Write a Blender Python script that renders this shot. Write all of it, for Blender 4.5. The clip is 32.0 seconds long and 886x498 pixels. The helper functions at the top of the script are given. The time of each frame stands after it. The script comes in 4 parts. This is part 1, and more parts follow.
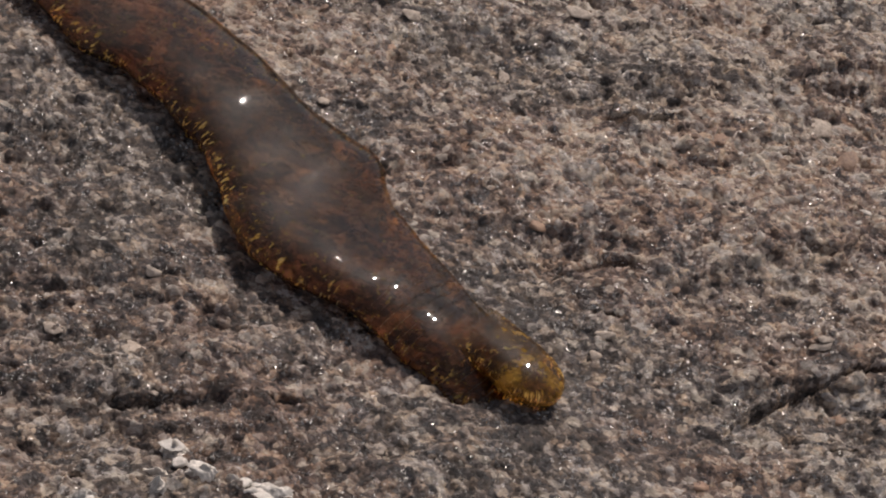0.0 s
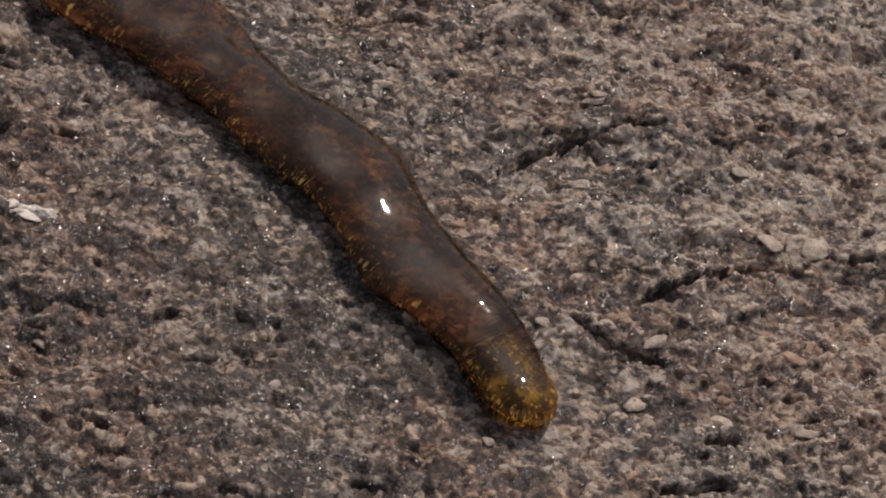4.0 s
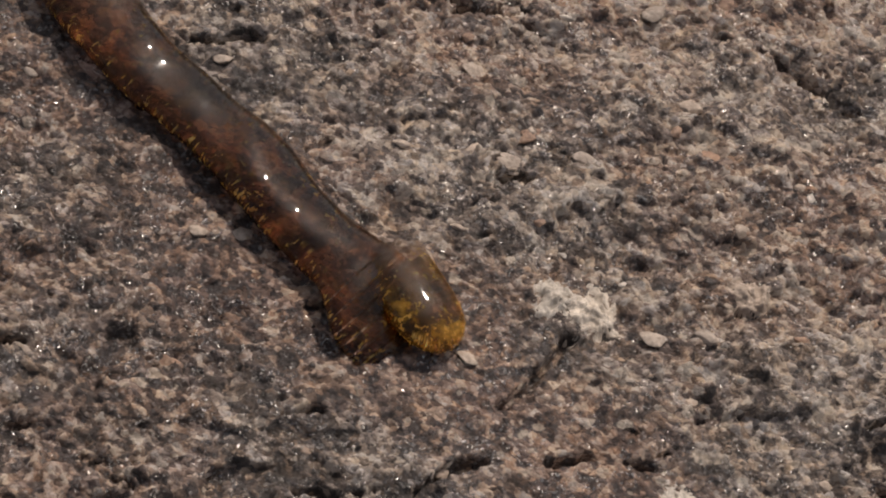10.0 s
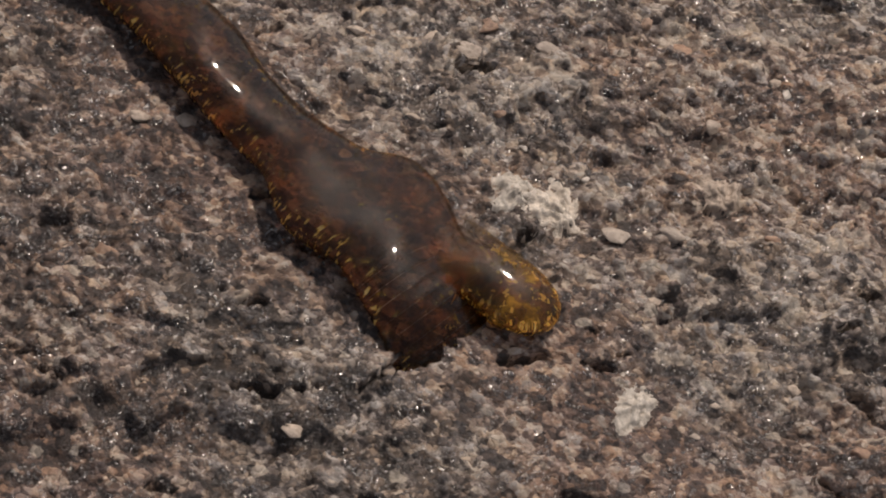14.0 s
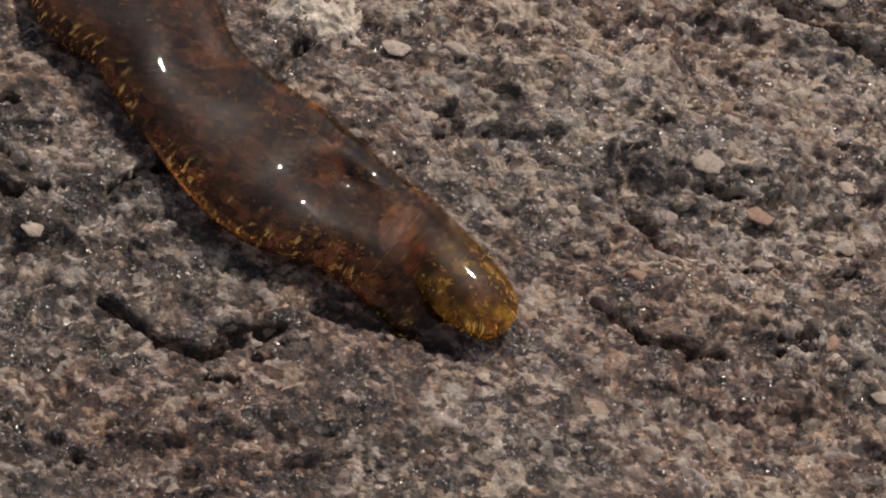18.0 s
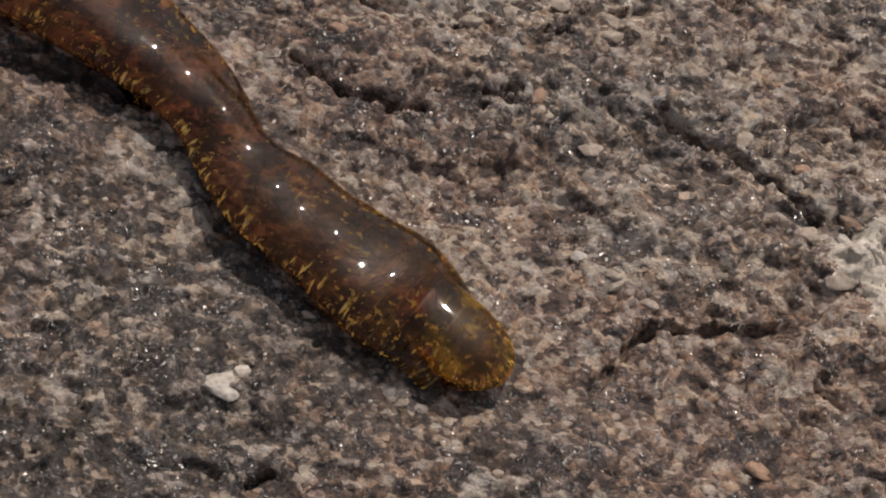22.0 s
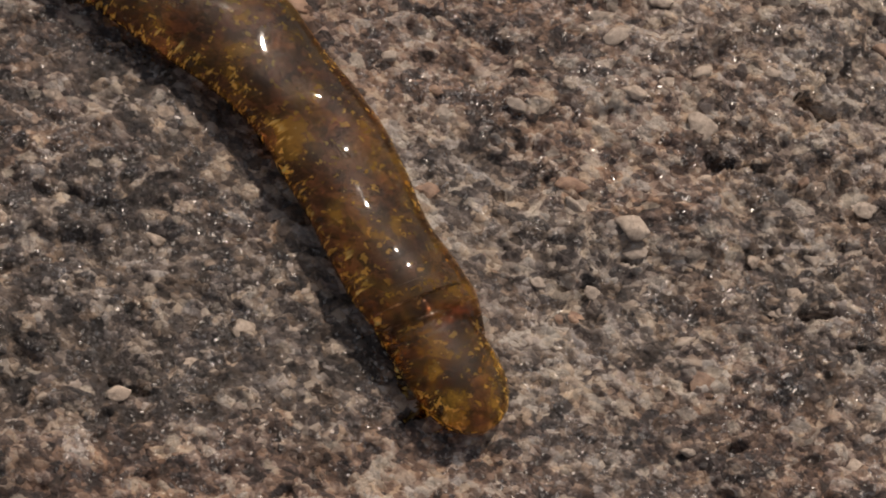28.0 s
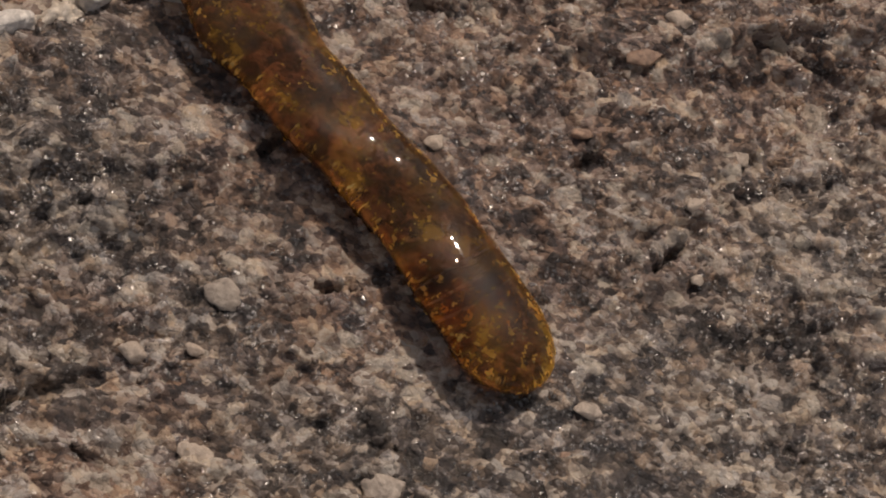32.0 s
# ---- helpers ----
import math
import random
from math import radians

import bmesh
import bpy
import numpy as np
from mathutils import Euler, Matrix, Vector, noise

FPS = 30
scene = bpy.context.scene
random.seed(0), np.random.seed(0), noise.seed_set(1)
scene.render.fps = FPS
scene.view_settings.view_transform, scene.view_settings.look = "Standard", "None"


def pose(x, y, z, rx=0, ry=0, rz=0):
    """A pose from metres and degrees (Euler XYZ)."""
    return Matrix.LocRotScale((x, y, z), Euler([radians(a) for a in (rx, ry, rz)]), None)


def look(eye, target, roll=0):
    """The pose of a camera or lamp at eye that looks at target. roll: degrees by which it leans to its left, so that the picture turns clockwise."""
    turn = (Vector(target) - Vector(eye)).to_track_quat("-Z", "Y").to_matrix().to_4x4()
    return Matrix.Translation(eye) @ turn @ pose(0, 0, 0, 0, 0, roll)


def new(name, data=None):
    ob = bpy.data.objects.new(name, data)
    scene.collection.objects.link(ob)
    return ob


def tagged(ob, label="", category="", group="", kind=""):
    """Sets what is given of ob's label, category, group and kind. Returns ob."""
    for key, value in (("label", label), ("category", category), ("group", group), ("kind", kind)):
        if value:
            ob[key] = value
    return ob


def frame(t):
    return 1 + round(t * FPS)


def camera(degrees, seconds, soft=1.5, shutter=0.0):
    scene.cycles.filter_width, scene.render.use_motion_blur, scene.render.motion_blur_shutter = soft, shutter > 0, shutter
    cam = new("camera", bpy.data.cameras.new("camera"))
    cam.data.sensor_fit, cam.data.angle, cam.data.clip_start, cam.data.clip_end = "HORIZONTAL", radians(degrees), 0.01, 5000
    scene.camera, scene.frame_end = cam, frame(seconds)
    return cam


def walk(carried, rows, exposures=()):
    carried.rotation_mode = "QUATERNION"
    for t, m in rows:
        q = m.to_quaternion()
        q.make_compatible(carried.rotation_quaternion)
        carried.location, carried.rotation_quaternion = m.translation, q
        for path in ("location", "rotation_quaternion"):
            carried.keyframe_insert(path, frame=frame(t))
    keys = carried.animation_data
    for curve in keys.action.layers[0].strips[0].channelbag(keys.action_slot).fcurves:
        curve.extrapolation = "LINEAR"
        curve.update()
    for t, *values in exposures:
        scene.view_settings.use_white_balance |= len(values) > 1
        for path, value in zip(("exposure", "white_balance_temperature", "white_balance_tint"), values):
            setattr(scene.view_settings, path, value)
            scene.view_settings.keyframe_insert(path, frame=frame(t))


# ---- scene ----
# A tongue of amber water creeps over a sunlit slab of coarse gneiss; the camera follows its tip.

# ---- camera ----
cam = camera(22, 32.0, soft=1.9)


def eye(x, y, z, yaw, pitch, roll):
    return pose(x, y, z) @ pose(0, 0, 0, 0, 0, yaw) @ pose(0, 0, 0, 90 + pitch) @ pose(0, 0, 0, 0, 0, roll)


walk(cam, [(t, eye(*p)) for t, *p in (
    (0.0, 0.0001, -0.4795, 0.4319, 0.00, -45.91, 19.91),
    (0.5, 0.0057, -0.4834, 0.4282, -0.55, -45.96, 20.52),
    (1.0, 0.0143, -0.4869, 0.4284, -0.73, -46.71, 20.78),
    (1.5, 0.0186, -0.4895, 0.4283, -1.18, -46.68, 21.29),
    (2.0, 0.0222, -0.4936, 0.4267, -1.36, -46.94, 21.81),
    (2.5, 0.0318, -0.4969, 0.4250, -1.31, -47.16, 21.78),
    (4.5, 0.1097, -0.5062, 0.4610, 2.35, -50.47, 19.06),
    (5.0, 0.1206, -0.5085, 0.4555, 1.78, -50.89, 19.29),
    (5.5, 0.1295, -0.5122, 0.4546, 1.18, -51.38, 19.85),
    (6.0, 0.1364, -0.5188, 0.4493, 0.06, -51.43, 20.93),
    (6.5, 0.1483, -0.5180, 0.4520, -1.18, -51.45, 22.09),
    (7.0, 0.1587, -0.5221, 0.4497, -1.15, -51.61, 22.05),
    (7.5, 0.1703, -0.5220, 0.4437, -2.25, -52.08, 22.87),
    (8.0, 0.1828, -0.5277, 0.4422, -2.67, -52.02, 23.03),
    (8.5, 0.1941, -0.5229, 0.4442, -3.44, -53.10, 23.53),
    (9.0, 0.2028, -0.5291, 0.4434, -4.69, -52.56, 24.13),
    (9.5, 0.2041, -0.5313, 0.4440, -4.39, -52.93, 23.93),
    (10.0, 0.2021, -0.5325, 0.4428, -4.69, -53.01, 24.25),
    (10.5, 0.1978, -0.5387, 0.4344, -4.20, -52.66, 24.08),
    (11.0, 0.2002, -0.5347, 0.4322, -3.83, -53.50, 23.82),
    (11.5, 0.2045, -0.5286, 0.4311, -4.77, -53.59, 24.61),
    (12.0, 0.2031, -0.5318, 0.4276, -4.19, -53.54, 24.37),
    (12.5, 0.2067, -0.5318, 0.4203, -3.91, -53.43, 24.08),
    (13.0, 0.2110, -0.5266, 0.4195, -4.09, -54.06, 24.37),
    (13.5, 0.2180, -0.5277, 0.4186, -4.20, -53.94, 24.35),
    (14.0, 0.2236, -0.5255, 0.4195, -4.60, -54.27, 24.76),
    (14.5, 0.2307, -0.5284, 0.4222, -4.86, -54.23, 25.01),
    (15.0, 0.2405, -0.5321, 0.4230, -4.47, -54.37, 24.63),
    (15.5, 0.2541, -0.5296, 0.4229, -4.80, -54.81, 25.10),
    (17.5, 0.2879, -0.5286, 0.4160, -4.02, -55.13, 25.23),
    (18.0, 0.2909, -0.5221, 0.4056, -4.09, -55.98, 25.65),
    (18.5, 0.2980, -0.5159, 0.4011, -4.74, -56.56, 26.24),
    (19.0, 0.3074, -0.5238, 0.3953, -5.25, -56.31, 26.22),
    (19.5, 0.3195, -0.5234, 0.3964, -5.69, -56.99, 26.33),
    (20.0, 0.3214, -0.5263, 0.3953, -6.23, -56.89, 26.94),
    (20.5, 0.3221, -0.5297, 0.3936, -6.90, -56.76, 27.58),
    (21.0, 0.3308, -0.5332, 0.3978, -6.52, -56.69, 27.30),
    (21.5, 0.3373, -0.5336, 0.3966, -6.90, -57.23, 27.40),
    (22.0, 0.3564, -0.5284, 0.3994, -7.40, -57.77, 27.60),
    (22.5, 0.3663, -0.5318, 0.3968, -7.70, -57.54, 27.70),
    (23.0, 0.3752, -0.5314, 0.3943, -8.58, -57.72, 28.35),
    (23.5, 0.3880, -0.5298, 0.3958, -9.12, -58.06, 28.61),
    (24.0, 0.3942, -0.5311, 0.3924, -9.16, -58.29, 28.45),
    (24.5, 0.4073, -0.5258, 0.3951, -9.37, -59.08, 28.49),
    (26.5, 0.4418, -0.5254, 0.3992, -9.66, -60.86, 28.89),
    (27.0, 0.4551, -0.5327, 0.3959, -9.86, -61.24, 29.00),
    (27.5, 0.4624, -0.5448, 0.3899, -10.74, -60.85, 29.71),
    (28.0, 0.4658, -0.5525, 0.3811, -11.31, -60.57, 30.33),
    (28.5, 0.4810, -0.5614, 0.3758, -11.07, -61.13, 30.27),
    (29.0, 0.4875, -0.5706, 0.3736, -11.33, -61.50, 30.53),
    (29.5, 0.4937, -0.5777, 0.3723, -11.67, -61.77, 30.88),
    (30.0, 0.5038, -0.5770, 0.3743, -12.57, -61.99, 31.71),
    (30.5, 0.5109, -0.5882, 0.3697, -12.44, -61.41, 31.34),
    (31.0, 0.5284, -0.5882, 0.3704, -12.51, -62.12, 31.26),
    (31.5, 0.5478, -0.5986, 0.3616, -13.66, -61.68, 31.82),
    (32.0, 0.5562, -0.6057, 0.3585, -14.21, -62.41, 32.64),
)], exposures=((0.0, -0.65, 6850, 17.0), (5.0, -0.75, 7050, 18), (10.0, -0.61, 7220, 18), (15.0, -0.66, 7180, 17.5), (20.0, -0.68, 7070, 16), (24.0, -0.66, 7000, 15.6), (27.0, -0.62, 7340, 17), (28.5, -0.79, 7480, 18.2), (32.0, -0.91, 7500, 18.5)))

# ---- light ----
SUN_AZ, SUN_EL = 84.0, 53.0
world = bpy.data.worlds.new("sky")
scene.world = world
world.use_nodes = True
wn = world.node_tree.nodes
sky = wn.new("ShaderNodeTexSky")
sky.sky_type, sky.sun_disc, sky.dust_density = "NISHITA", False, 2.7
sky.sun_elevation, sky.sun_rotation = radians(SUN_EL), radians(90 - SUN_AZ)
haze = wn.new("ShaderNodeHueSaturation")
haze.inputs["Saturation"].default_value = 0.5
world.node_tree.links.new(sky.outputs[0], haze.inputs["Color"])
world.node_tree.links.new(haze.outputs[0], wn["Background"].inputs[0])
wn["Background"].inputs[1].default_value = 0.15
sun_lamp = bpy.data.lights.new("sun", "SUN")
sun_lamp.energy, sun_lamp.angle, sun_lamp.color = 3.75, radians(0.53), (1.0, 0.95, 0.88)
sun = new("sun", sun_lamp)
sun.matrix_world = look((math.cos(radians(SUN_AZ)) * 4, math.sin(radians(SUN_AZ)) * 4, 4 * math.tan(radians(SUN_EL))), (0, 0, 0))


# ---- materials ----
def graph(name):
    m = bpy.data.materials.new(name)
    m.use_nodes = True
    m.node_tree.nodes.clear()
    return m, m.node_tree.nodes, m.node_tree.links


def node(nodes, kind, links=None, **inputs):
    n = nodes.new(kind)
    for key, value in inputs.items():
        socket = n.inputs[int(key[1:])] if key[0] == "i" and key[1:].isdigit() else n.inputs[key.replace("_", " ")]
        if isinstance(value, bpy.types.NodeSocket):
            links.new(value, socket)
        else:
            socket.default_value = value
    return n


def ramp(nodes, links, fac, stops, constant=False):
    r = nodes.new("ShaderNodeValToRGB")
    if constant:
        r.color_ramp.interpolation = "CONSTANT"
    e = r.color_ramp.elements
    while len(e) < len(stops):
        e.new(0.5)
    for spot, (p, c) in zip(e, stops):
        spot.position = p
        spot.color = (c, c, c, 1) if isinstance(c, (int, float)) else (*c, 1)
    links.new(fac, r.inputs[0])
    return r.outputs[0]


def mix(nodes, links, fac, a, b, blend="MIX"):
    m = nodes.new("ShaderNodeMix")
    m.data_type, m.blend_type = "RGBA", blend
    for k, v in ((0, fac), (6, a), (7, b)):
        if isinstance(v, bpy.types.NodeSocket):
            links.new(v, m.inputs[k])
        else:
            m.inputs[k].default_value = v if k == 0 else (*v, 1)
    return m.outputs[2]


def rock_material():
    m, n, l = graph("gneiss")
    pos = node(n, "ShaderNodeNewGeometry").outputs["Position"]
    turn = node(n, "ShaderNodeMapping", l, Vector=pos, Rotation=(0, 0, radians(-27)), Scale=(0.85, 1.1, 1.0)).outputs[0]

    def noisy(vector, scale, detail=4.0, rough=0.6):
        return node(n, "ShaderNodeTexNoise", l, Vector=vector, Scale=scale, Detail=detail, Roughness=rough).outputs

    def bent(amount, scale):
        off = n.new("ShaderNodeVectorMath")
        off.operation = "MULTIPLY_ADD"
        l.new(noisy(turn, scale, 4.0, 0.7)["Color"], off.inputs[0])
        off.inputs[1].default_value = (amount,) * 3
        l.new(turn, off.inputs[2])
        return off.outputs[0]

    def maths(kind, a, b):
        k = n.new("ShaderNodeMath")
        k.operation = kind
        for i, v in enumerate((a, b)):
            if isinstance(v, bpy.types.NodeSocket):
                l.new(v, k.inputs[i])
            else:
                k.inputs[i].default_value = v
        return k.outputs[0]

    def part_of(colour, i):
        k = n.new("ShaderNodeSeparateColor")
        l.new(colour, k.inputs[0])
        return k.outputs[i]

    def own(key):
        k = node(n, "ShaderNodeAttribute")
        k.attribute_name = key
        return k.outputs["Fac"]

    # each crystal has its own tone; zones are richer or poorer in pale ones
    zone = noisy(turn, 20.0, 4.0, 0.6)["Fac"]
    blot = noisy(node(n, "ShaderNodeMapping", l, Vector=bent(0.006, 160.0), Scale=(0.55, 1.35, 1)).outputs[0], 75.0, 5.0, 0.68)["Fac"]
    speck = noisy(turn, 700.0, 5.0, 0.75)["Fac"]
    grit = node(n, "ShaderNodeTexVoronoi", l, Vector=bent(0.0007, 1100.0), Scale=720.0)
    sand = node(n, "ShaderNodeTexVoronoi", l, Vector=bent(0.0014, 700.0), Scale=340.0)
    side = n.new("ShaderNodeSeparateXYZ")
    l.new(node(n, "ShaderNodeMapping", l, Vector=pos, Rotation=(0, 0, radians(30))).outputs[0], side.inputs[0])
    # away from the stretch that the water crosses the rock is of one middling tone
    seen = own("seen")
    across = maths("ADD", maths("MULTIPLY", maths("ADD", side.outputs[1], 0.09), seen), -0.09)
    # the tone grows paler across the slab, from one side to the other
    band = maths("MULTIPLY", maths("ADD", maths("ADD", across, maths("MULTIPLY", maths("SUBTRACT", zone, 0.5), 0.12)), 0.17), 5.0)
    late = maths("MULTIPLY", ramp(n, l, side.outputs[0], [(0.60, 0.0), (0.72, 0.4)]), seen)
    band = ramp(n, l, maths("ADD", band, late), [(0.0, 0.0), (1.0, 1.0)])
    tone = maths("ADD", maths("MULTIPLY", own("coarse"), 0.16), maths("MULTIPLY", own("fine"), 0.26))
    tone = maths("ADD", tone, maths("MULTIPLY", part_of(grit.outputs["Color"], 0), 0.42))
    tone = maths("ADD", tone, maths("MULTIPLY", part_of(sand.outputs["Color"], 0), 0.53))
    tone = maths("ADD", tone, maths("MULTIPLY", maths("SUBTRACT", speck, 0.5), 0.34))
    tone = maths("ADD", tone, maths("MULTIPLY", maths("SUBTRACT", maths("ADD", blot, -0.1), 0.5), 0.90))
    tone = maths("ADD", tone, maths("MULTIPLY", maths("SUBTRACT", zone, 0.5), 0.46))
    tone = maths("ADD", tone, maths("MULTIPLY", maths("SUBTRACT", band, 1.2), 0.20))
    # thin seams of dark mica along the foliation
    lens = noisy(node(n, "ShaderNodeMapping", l, Vector=bent(0.005, 220.0), Scale=(0.42, 1.5, 1)).outputs[0], 62.0, 3.0, 0.55)["Fac"]
    seam = maths("MULTIPLY", ramp(n, l, lens, [(0.455, 0.0), (0.49, 1.0), (0.505, 1.0), (0.54, 0.0)]), ramp(n, l, noisy(turn, 55.0, 3.0)["Fac"], [(0.44, 0.0), (0.56, 0.22)]))
    tone = maths("SUBTRACT", tone, maths("SUBTRACT", seam, 0.045))
    # a belt richer in dark mica; further on the pale and dark sides change over
    belt = maths("MULTIPLY", ramp(n, l, side.outputs[0], [(0.38, 0.0), (0.45, 1.0), (0.57, 1.0), (0.63, 0.0)]), ramp(n, l, maths("ADD", maths("MULTIPLY", across, -4.0), maths("MULTIPLY", zone, 0.3)), [(0.36, 0.0), (0.52, 0.055)]))
    tone = maths("SUBTRACT", tone, belt)
    tone = maths("SUBTRACT", tone, maths("MULTIPLY", maths("MULTIPLY", late, maths("ADD", across, 0.075)), 3.0))
    tone = maths("ADD", maths("SUBTRACT", tone, 0.012), own("zone"))
    grey = ramp(n, l, tone, [(0.14, (0.036, 0.031, 0.028)), (0.34, (0.070, 0.056, 0.048)), (0.47, (0.110, 0.088, 0.073)), (0.60, (0.215, 0.175, 0.143)), (0.73, (0.335, 0.287, 0.240)), (0.90, (0.44, 0.395, 0.335))])
    pink = ramp(n, l, tone, [(0.14, (0.040, 0.031, 0.028)), (0.34, (0.090, 0.060, 0.048)), (0.47, (0.155, 0.102, 0.077)), (0.60, (0.27, 0.186, 0.14)), (0.73, (0.355, 0.281, 0.222)), (0.90, (0.44, 0.38, 0.315))])
    col = mix(n, l, ramp(n, l, noisy(turn, 14.0, 3.0, 0.55)["Fac"], [(0.42, 0.0), (0.56, 1.0)]), grey, pink)
    tan = ramp(n, l, part_of(grit.outputs["Color"], 1), [(0.72, 0.0), (0.85, 0.45)])
    col = mix(n, l, tan, col, (1.0, 0.88, 0.74), "MULTIPLY")
    cast = ramp(n, l, part_of(sand.outputs["Color"], 1), [(0.0, (0.94, 0.96, 1.04)), (0.55, (1.0, 1.0, 1.0)), (1.0, (1.08, 0.98, 0.88))])
    col = mix(n, l, 1.0, col, cast, "MULTIPLY")
    # blunt feldspar crystals, singly and in swarms
    spar = node(n, "ShaderNodeTexVoronoi", l, Vector=bent(0.0012, 500.0), Scale=270.0)
    swarm = maths("ADD", part_of(spar.outputs["Color"], 0), maths("ADD", maths("MULTIPLY", maths("SUBTRACT", blot, 0.5), 1.1), maths("MULTIPLY", maths("SUBTRACT", band, 0.6), 0.10)))
    inner = maths("ADD", swarm, maths("MULTIPLY", spar.outputs["Distance"], -0.55))
    col = mix(n, l, ramp(n, l, inner, [(0.71, 0.0), (0.77, 0.7)]), col, ramp(n, l, part_of(spar.outputs["Color"], 1), [(0.0, (0.30, 0.27, 0.24)), (0.35, (0.40, 0.335, 0.265)), (0.7, (0.50, 0.44, 0.36)), (1.0, (0.40, 0.275, 0.20))]))
    # relief
    crumbs = maths("ADD", maths("MULTIPLY", noisy(pos, 900.0, 5.0, 0.7)["Fac"], 0.7), maths("MULTIPLY", part_of(grit.outputs["Color"], 2), 0.55))
    joint = node(n, "ShaderNodeTexVoronoi", l, Vector=bent(0.0007, 1100.0), Scale=720.0)
    joint.feature = "DISTANCE_TO_EDGE"
    crumbs = maths("ADD", crumbs, ramp(n, l, joint.outputs["Distance"], [(0.0, 0.0), (0.16, 0.11)]))
    bump = node(n, "ShaderNodeBump", l, Strength=1.0, Distance=0.0009, Height=crumbs)
    # cleavage faces of mica and feldspar, each tilted its own way
    tiny = node(n, "ShaderNodeTexVoronoi", l, Vector=pos, Scale=1800.0)
    tilt = n.new("ShaderNodeVectorMath")
    tilt.operation = "MULTIPLY_ADD"
    l.new(tiny.outputs["Color"], tilt.inputs[0])
    tilt.inputs[1].default_value = (1.7, 1.7, 0.0)
    tilt.inputs[2].default_value = (-0.85, -0.85, 0.0)
    face = n.new("ShaderNodeVectorMath")
    l.new(tilt.outputs[0], face.inputs[0])
    l.new(bump.outputs[0], face.inputs[1])
    face2 = n.new("ShaderNodeVectorMath")
    face2.operation = "NORMALIZE"
    l.new(face.outputs[0], face2.inputs[0])
    # every grain breaks along a face of its own
    break_ = n.new("ShaderNodeVectorMath")
    break_.operation = "MULTIPLY_ADD"
    l.new(grit.outputs["Color"], break_.inputs[0])
    break_.inputs[1].default_value = (0.9, 0.9, 0.0)
    break_.inputs[2].default_value = (-0.45, -0.45, 0.0)
    chip = n.new("ShaderNodeVectorMath")
    l.new(break_.outputs[0], chip.inputs[0])
    l.new(bump.outputs[0], chip.inputs[1])
    chip2 = n.new("ShaderNodeVectorMath")
    chip2.operation = "NORMALIZE"
    l.new(chip.outputs[0], chip2.inputs[0])
    base = node(n, "ShaderNodeBsdfPrincipled", l, Base_Color=col, Roughness=0.8, Normal=chip2.outputs[0])
    base.inputs["Specular IOR Level"].default_value = 0.35
    flake = node(n, "ShaderNodeBsdfGlossy", l, Color=(0.75, 0.73, 0.7, 1), Roughness=0.25, Normal=face2.outputs[0])
    bright = maths("MULTIPLY", ramp(n, l, part_of(tiny.outputs["Color"], 2), [(0.55, 0.04), (0.95, 0.46)]), ramp(n, l, noisy(pos, 90.0, 3.0)["Fac"], [(0.4, 0.25), (0.65, 1.0)]))
    out = node(n, "ShaderNodeMixShader", l, i0=bright, i1=base.outputs[0], i2=flake.outputs[0])
    node(n, "ShaderNodeOutputMaterial", l, Surface=out.outputs[0])
    return m


def mineral_material(name, dark, light, rough=0.6):
    m, n, l = graph(name)
    pos = node(n, "ShaderNodeNewGeometry").outputs["Position"]
    rnd = node(n, "ShaderNodeObjectInfo").outputs["Random"]
    spots = node(n, "ShaderNodeTexNoise", l, Vector=pos, Scale=420.0, Detail=6.0, Roughness=0.7).outputs["Fac"]
    col = mix(n, l, ramp(n, l, spots, [(0.3, 0.0), (0.65, 1.0)]), dark, light)
    col = mix(n, l, 0.6, col, ramp(n, l, rnd, [(0.0, (0.7, 0.68, 0.66)), (0.5, (1.0, 0.95, 0.9)), (1.0, (1.15, 1.05, 0.95))]), "MULTIPLY")
    grit = node(n, "ShaderNodeTexVoronoi", l, Vector=pos, Scale=1100.0)
    pick = n.new("ShaderNodeSeparateColor")
    l.new(grit.outputs["Color"], pick.inputs[0])
    col = mix(n, l, 0.6, col, ramp(n, l, pick.outputs[0], [(0.0, 0.55), (0.3, 0.95), (1.0, 1.25)]), "MULTIPLY")
    bump = node(n, "ShaderNodeBump", l, Strength=0.8, Distance=0.0008, Height=spots)
    base = node(n, "ShaderNodeBsdfPrincipled", l, Base_Color=col, Roughness=rough, Normal=bump.outputs[0])
    node(n, "ShaderNodeOutputMaterial", l, Surface=base.outputs[0])
    return m


